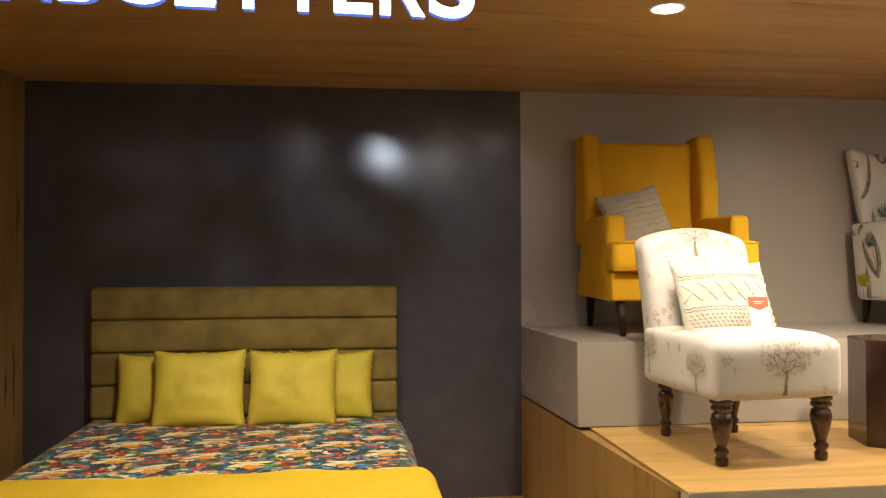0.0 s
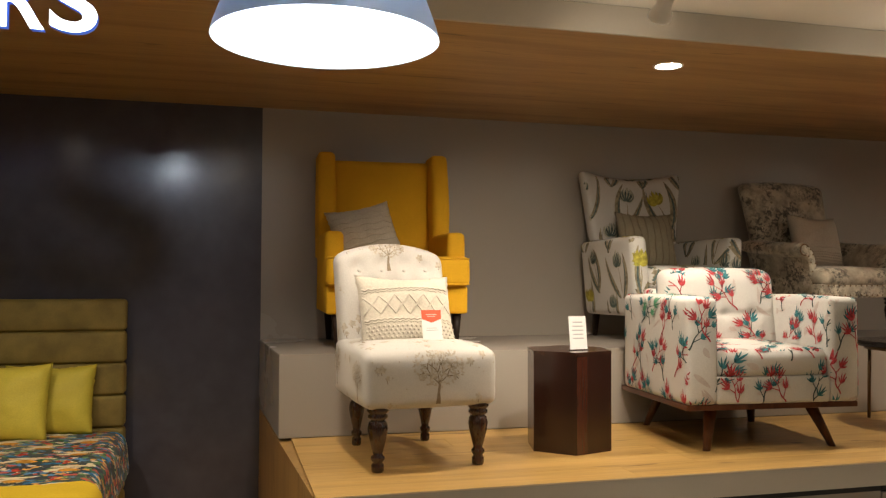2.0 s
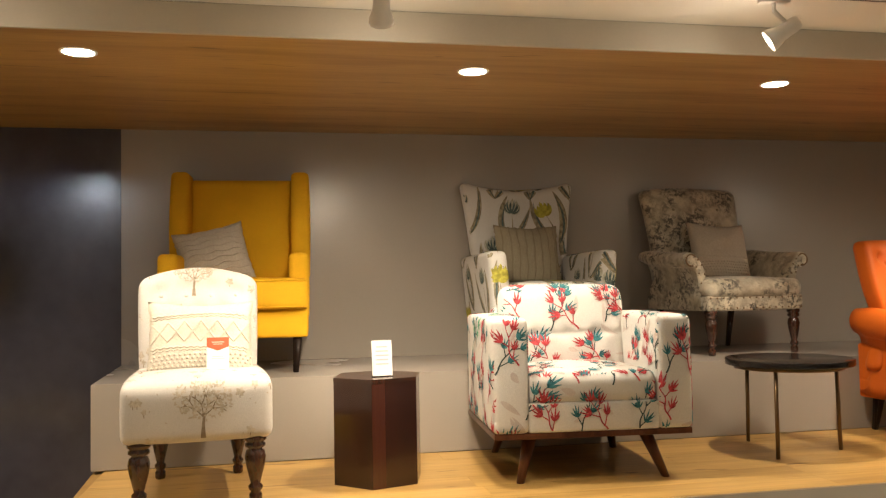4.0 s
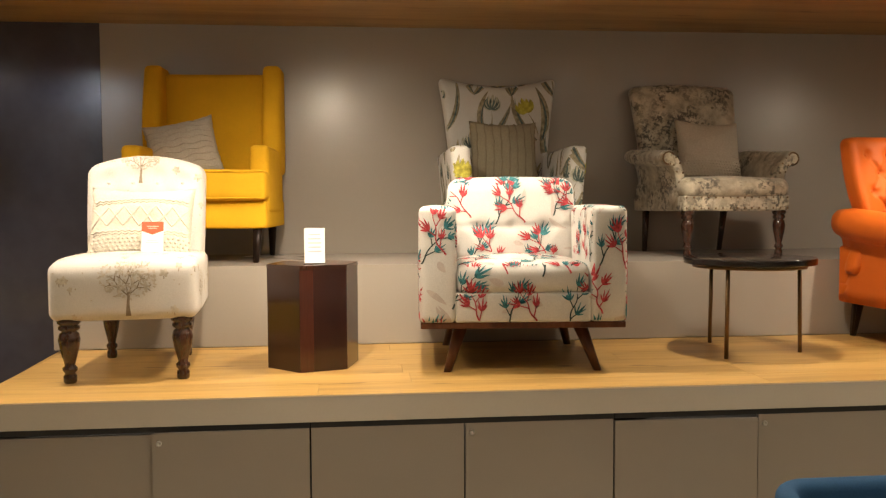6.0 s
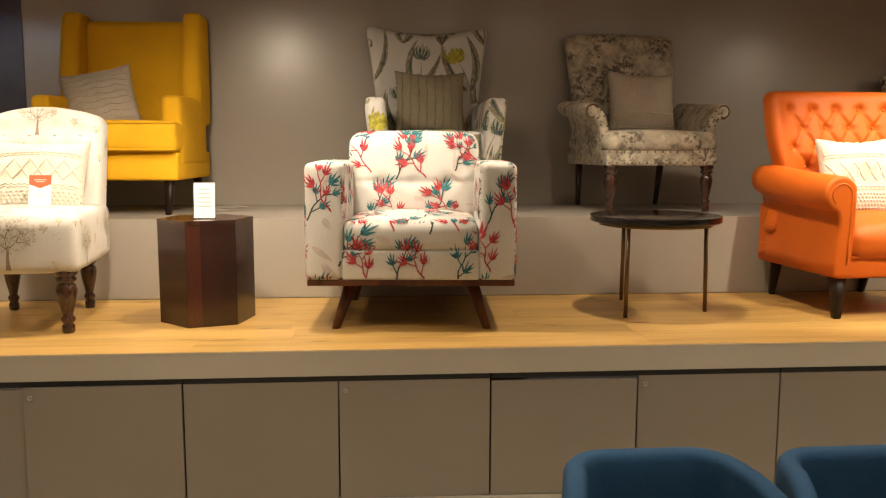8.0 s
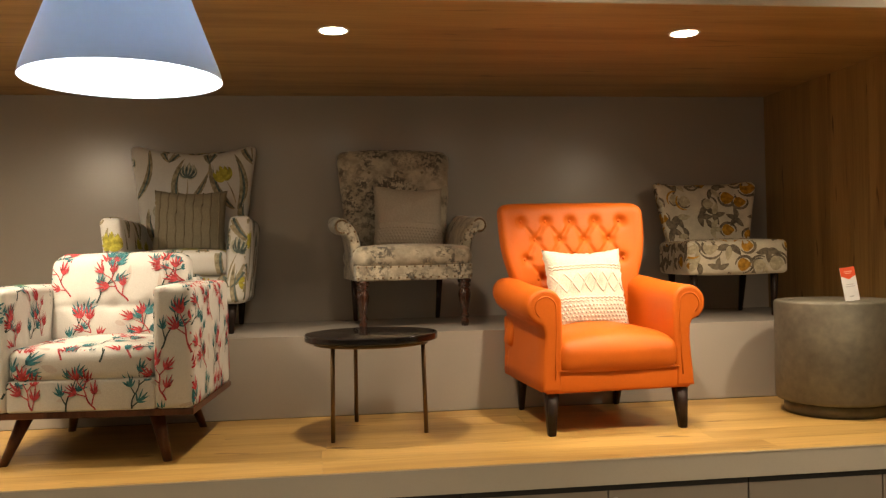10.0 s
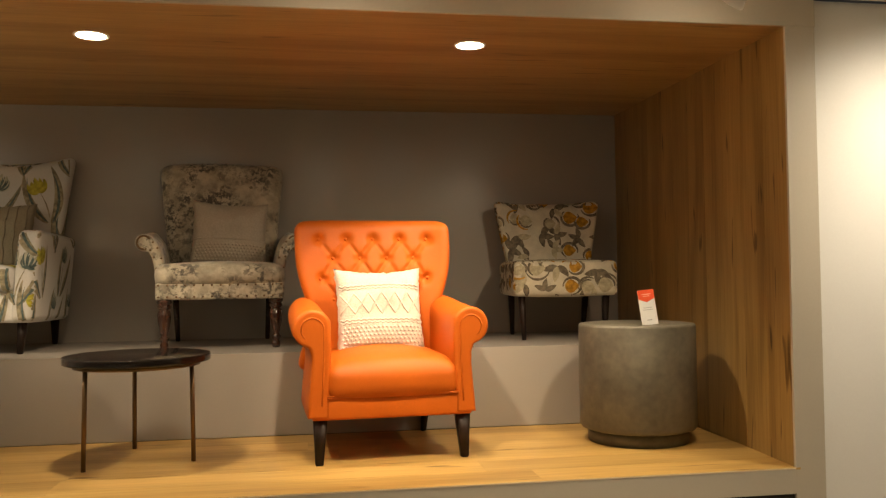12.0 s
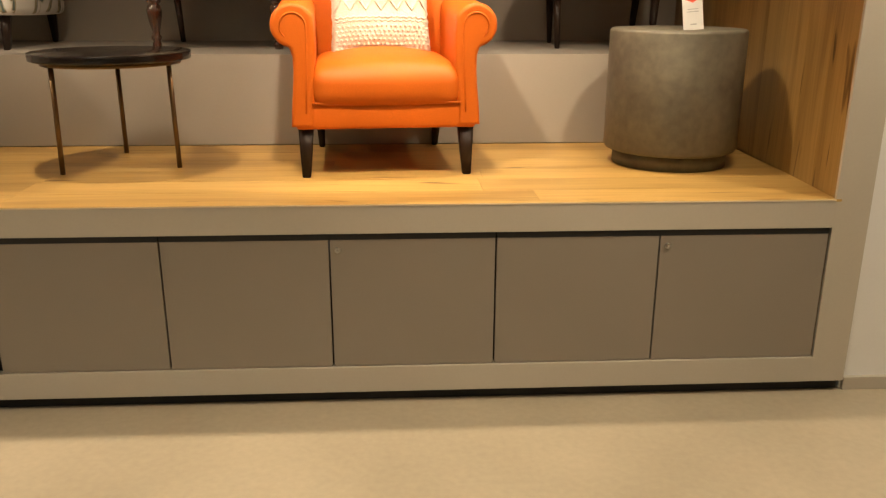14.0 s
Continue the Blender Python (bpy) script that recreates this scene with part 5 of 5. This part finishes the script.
# ---- small tables and cards ----
hexs = thing("side_table", (1.205, 0.600, TOP), "hexagonal mahogany drum side table with a glossy top", "side table")
ring = [(0.200 * math.cos(radians(-103 + 60 * i)), 0.200 * math.sin(radians(-103 + 60 * i))) for i in range(6)]
part("top", prism([(x * 1.008, y * 1.008) for x, y in ring], 0.425, 0.443, 0.002), M_DARKWOOD, hexs, "dark glossy top", False)
for i in range(6):
    a, b = ring[i], ring[(i + 1) % 6]
    part("side_panel", prism([a, b, (b[0] * 0.9, b[1] * 0.9), (a[0] * 0.9, a[1] * 0.9)], 0.0, 0.425, 0.001), M_MAHOGANY, hexs, "", False)

# thin redder strip laid on one face, next to the corner
a, b = Vector(ring[0]), Vector(ring[1])
n = Vector((b.y - a.y, a.x - b.x)).normalized() * 0.0008
part("edge_veneer", prism([tuple(a + n), tuple(a + (b - a) * 0.29 + n), tuple(a + (b - a) * 0.29 - n), tuple(a - n)], 0.001, 0.424), M_MAHOGANY_RED, hexs, "redder veneer strip", False)

tab = thing("coffee_table", (3.200, 0.655, TOP), "round black-topped coffee table on three thin brass legs", "coffee table")
part("tabletop", lathe([(0.0, 0.412), (0.286, 0.412), (0.2915, 0.415), (0.292, 0.418), (0.292, 0.439), (0.291, 0.442), (0.288, 0.443), (0.0, 0.443)], seg=64), M_BLACKTOP, tab)
part("apron_ring", lathe([(0.248, 0.398), (0.252, 0.396), (0.252, 0.409), (0.248, 0.409)], seg=48), M_BRASS, tab)
for x, y in ((-0.175, -0.158), (0.230, -0.045), (-0.068, 0.268)):
    part("leg", tube([(x, y, 0.0), (x * 0.985, y * 0.985, 0.2), (x * 0.97, y * 0.97, 0.41)], 0.0095, 12), M_BRASS, tab)

drum = thing("drum_table", (5.385, 0.655, TOP), "round cast grey concrete drum side table on a recessed foot", "side table")
part("body", lathe([(0.0, 0.058), (0.245, 0.058), (0.255, 0.062), (0.262, 0.075), (0.262, 0.515), (0.259, 0.524), (0.252, 0.527), (0.0, 0.527)], seg=72), M_CONCRETE, drum)
part("foot", lathe([(0.0, 0.0), (0.225, 0.0), (0.225, 0.060), (0.0, 0.060)], seg=64), M_CONCRETE, drum)


def bars(parent, w, rows, y, material):
    for z, length, h in rows:
        part("text_line", block((-length * w / 2, y - 0.0006, z), (length * w / 2, y, z + h)), material, parent, "", False)


card = thing("sign_holder", (0, 0, 0), "white printed card in a clear acrylic stand on the hexagonal table", "card stand")
card.matrix_world = pose(1.218, 0.515, TOP + 0.443, 0, 0, 4) @ pose(0, 0, 0, -8, 0, 0)
part("stand", block((-0.045, -0.002, 0.0), (0.045, 0.0, 0.155), 0.0008), M_ACRYLIC, card, "clear acrylic sleeve", False)
part("foot", block((-0.045, -0.002, 0.0), (0.045, 0.05, 0.002)), M_ACRYLIC, card, "", False)
part("card", block((-0.043, -0.0034, 0.004), (0.043, -0.0022, 0.152)), M_PAPER, card, "white card", False)
bars(card, 0.086, [(0.122, 0.55, 0.006), (0.104, 0.62, 0.006), (0.086, 0.66, 0.006), (0.068, 0.60, 0.006), (0.050, 0.64, 0.006)], -0.0034, M_INK)


def price_card(m, label, w, h, name="price_card"):
    c = thing(name, (0, 0, 0), label, "price card", "price cards")
    c.matrix_world = m
    part("card", block((-w / 2, -0.0012, 0.0), (w / 2, 0.0, h)), M_PAPER, c, "white card", False)
    bm = bmesh.new()
    bm.faces.new([bm.verts.new((x * w / 2, -0.0020, z * h)) for x, z in ((-1, 1), (1, 1), (1, 0.75), (0, 0.64), (-1, 0.75))])
    part("header", bm, M_CARDRED, c, "red header", False)
    bars(c, w, [(h * 0.86, 0.55, h * 0.025), (h * 0.81, 0.4, h * 0.02)], -0.0022, M_PALEINK)
    bars(c, w, [(h * 0.48, 0.5, h * 0.018), (h * 0.42, 0.6, h * 0.018), (h * 0.12, 0.3, h * 0.03)], -0.0014, M_INK)
    return c


price_card(pose(5.395, 0.515, TOP + 0.527, -7, 0, 8) @ pose(0, 0, 0, 0, -5, 0), "white price card with a red header on the concrete table", 0.082, 0.155)
price_card(pose(0.548, 0.515, TOP + 0.476, -16, 0, 3), "white price tag with a red header on the knitted cushion", 0.088, 0.155, "price_tag")


# ---- dining table and chairs in the aisle ----
dt = thing("dining_table", (0, 0, 0), "white laminate table with a thin top in the aisle", "table")
part("tabletop", block((2.11, -2.33, 0.732), (3.40, -1.543, 0.75), 0.002), M_TABLETOP, dt, "", False)
part("frame", block((2.20, -2.25, 0.70), (3.31, -1.63, 0.732)), M_BLACKMETAL, dt, "", False)
for x in (2.26, 3.25):
    for y in (-2.22, -1.66):
        part("leg", post((x, y, 0.0), (x, y, 0.70), 0.018, 0.022, 12), M_BLACKMETAL, dt)


def tub_chair(x, y, wide, look_of):
    c = thing("tub_chair", (x, y, 0), look_of, "dining chair", "chairs at the white table")
    W, D, R = wide, 0.36, 0.09
    straight, arc, rear = D - R, R * math.pi / 2, 2 * (W - R)
    total = 2 * straight + 2 * arc + rear

    def path(s):
        if s < straight:
            return Vector((-W, -0.20 + s, 0)), Vector((-1, 0, 0))
        s -= straight
        if s < arc:
            a = math.pi - s / R
            return Vector((-W + R + R * math.cos(a), D - R - 0.20 + R * math.sin(a), 0)), Vector((math.cos(a), math.sin(a), 0))
        s -= arc
        if s < rear:
            return Vector((-W + R + s, D - 0.20, 0)), Vector((0, 1, 0))
        s -= rear
        if s < arc:
            a = math.pi / 2 - s / R
            return Vector((W - R + R * math.cos(a), D - R - 0.20 + R * math.sin(a), 0)), Vector((math.cos(a), math.sin(a), 0))
        s -= arc
        return Vector((W, D - R - 0.20 - s, 0)), Vector((1, 0, 0))

    def bend(p):
        s = max(0, min(total, p.x + total / 2))
        q, nrm = path(s)
        fall = max(0, (abs(p.x) - rear / 2 - arc) / straight)
        k = (p.z - 0.40) / 0.365
        return (q.x + nrm.x * (p.y + 0.018 * (1 - k)) + (0.07 * fall if p.x > 0 else -0.07 * fall), q.y + nrm.y * (p.y + 0.030 * k), 0.40 + (p.z - 0.40) * (1 - 0.38 * fall * fall))

    part("shell", soft((0, 0, 0.5765), (total, 0.052, 0.353), 0.024, (60, 3, 10), (0, 0, 0), bend), M_BLUE, c)
    part("seat", soft((0, -0.03, 0.425), (2 * W - 0.02, 0.40, 0.085), 0.035, (8, 8, 3), (0, 0, 0.012)), M_BLUE, c)
    for sx in (-1, 1):
        for sy in (-1, 1):
            part("leg", tube([(sx * (W + 0.005), sy * 0.19 - 0.01, 0.0), (sx * (W - 0.02), sy * 0.165, 0.2), (sx * (W - 0.04), sy * 0.14, 0.40)], [0.009, 0.011, 0.013], 12), M_BLACKMETAL, c)
    return c


tub_chair(2.572, -1.350, 0.190, "blue upholstered tub dining chair on black legs, tucked under the table")
tub_chair(3.140, -1.370, 0.262, "wider blue upholstered tub dining chair on black legs at the table")

# ---- boards, the small pieces of the setting ----
floor_boards = setting("platform_top", block((0.004, 0.0, TOP - 0.014), (X1 + 0.03, STEP_Y, TOP - 0.006)), M_OAK_X, "honey oak boards on the plinth")
low_boards = setting("platform_low_top", block((X0, 0.004, LOW - 0.012), (-0.06, YB - 0.01, LOW - 0.006)), M_OAK_X, "oak boards of the low bed platform")
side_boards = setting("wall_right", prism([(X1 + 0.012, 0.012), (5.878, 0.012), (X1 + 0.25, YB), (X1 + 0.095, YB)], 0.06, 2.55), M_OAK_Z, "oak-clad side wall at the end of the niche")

rng = random.Random(5)


def boards(parent, rows, length, y0, y1, xa_of, xb, z0, z1, joint=0.0008):
    w = (y1 - y0) / rows
    for r in range(rows):
        ya, yb = y0 + r * w, y0 + (r + 1) * w
        x = xa_of
        cut = x + length * rng.uniform(0.3, 1.0)
        while x < xb - 0.01:
            e = min(cut, xb)
            part("board", block((x, ya, z0), (e - joint, yb - joint, z1), 0.0006), M_OAK_X, parent, "", False)
            x, cut = e, e + length * rng.uniform(0.8, 1.1)


boards(floor_boards, 6, 1.7, -0.003, STEP_Y, -0.001, X1 + 0.02, TOP - 0.008, TOP)
boards(low_boards, 10, 1.5, 0.0, YB - 0.012, X0, -0.001, LOW - 0.008, LOW)
w = (YB - 0.012) / 11
for i in range(11):
    ya, yb = 0.012 + i * w, 0.012 + (i + 1) * w - 0.0008
    xa, xb = X1 + 0.002 + 0.04 * ya, X1 + 0.002 + 0.04 * yb
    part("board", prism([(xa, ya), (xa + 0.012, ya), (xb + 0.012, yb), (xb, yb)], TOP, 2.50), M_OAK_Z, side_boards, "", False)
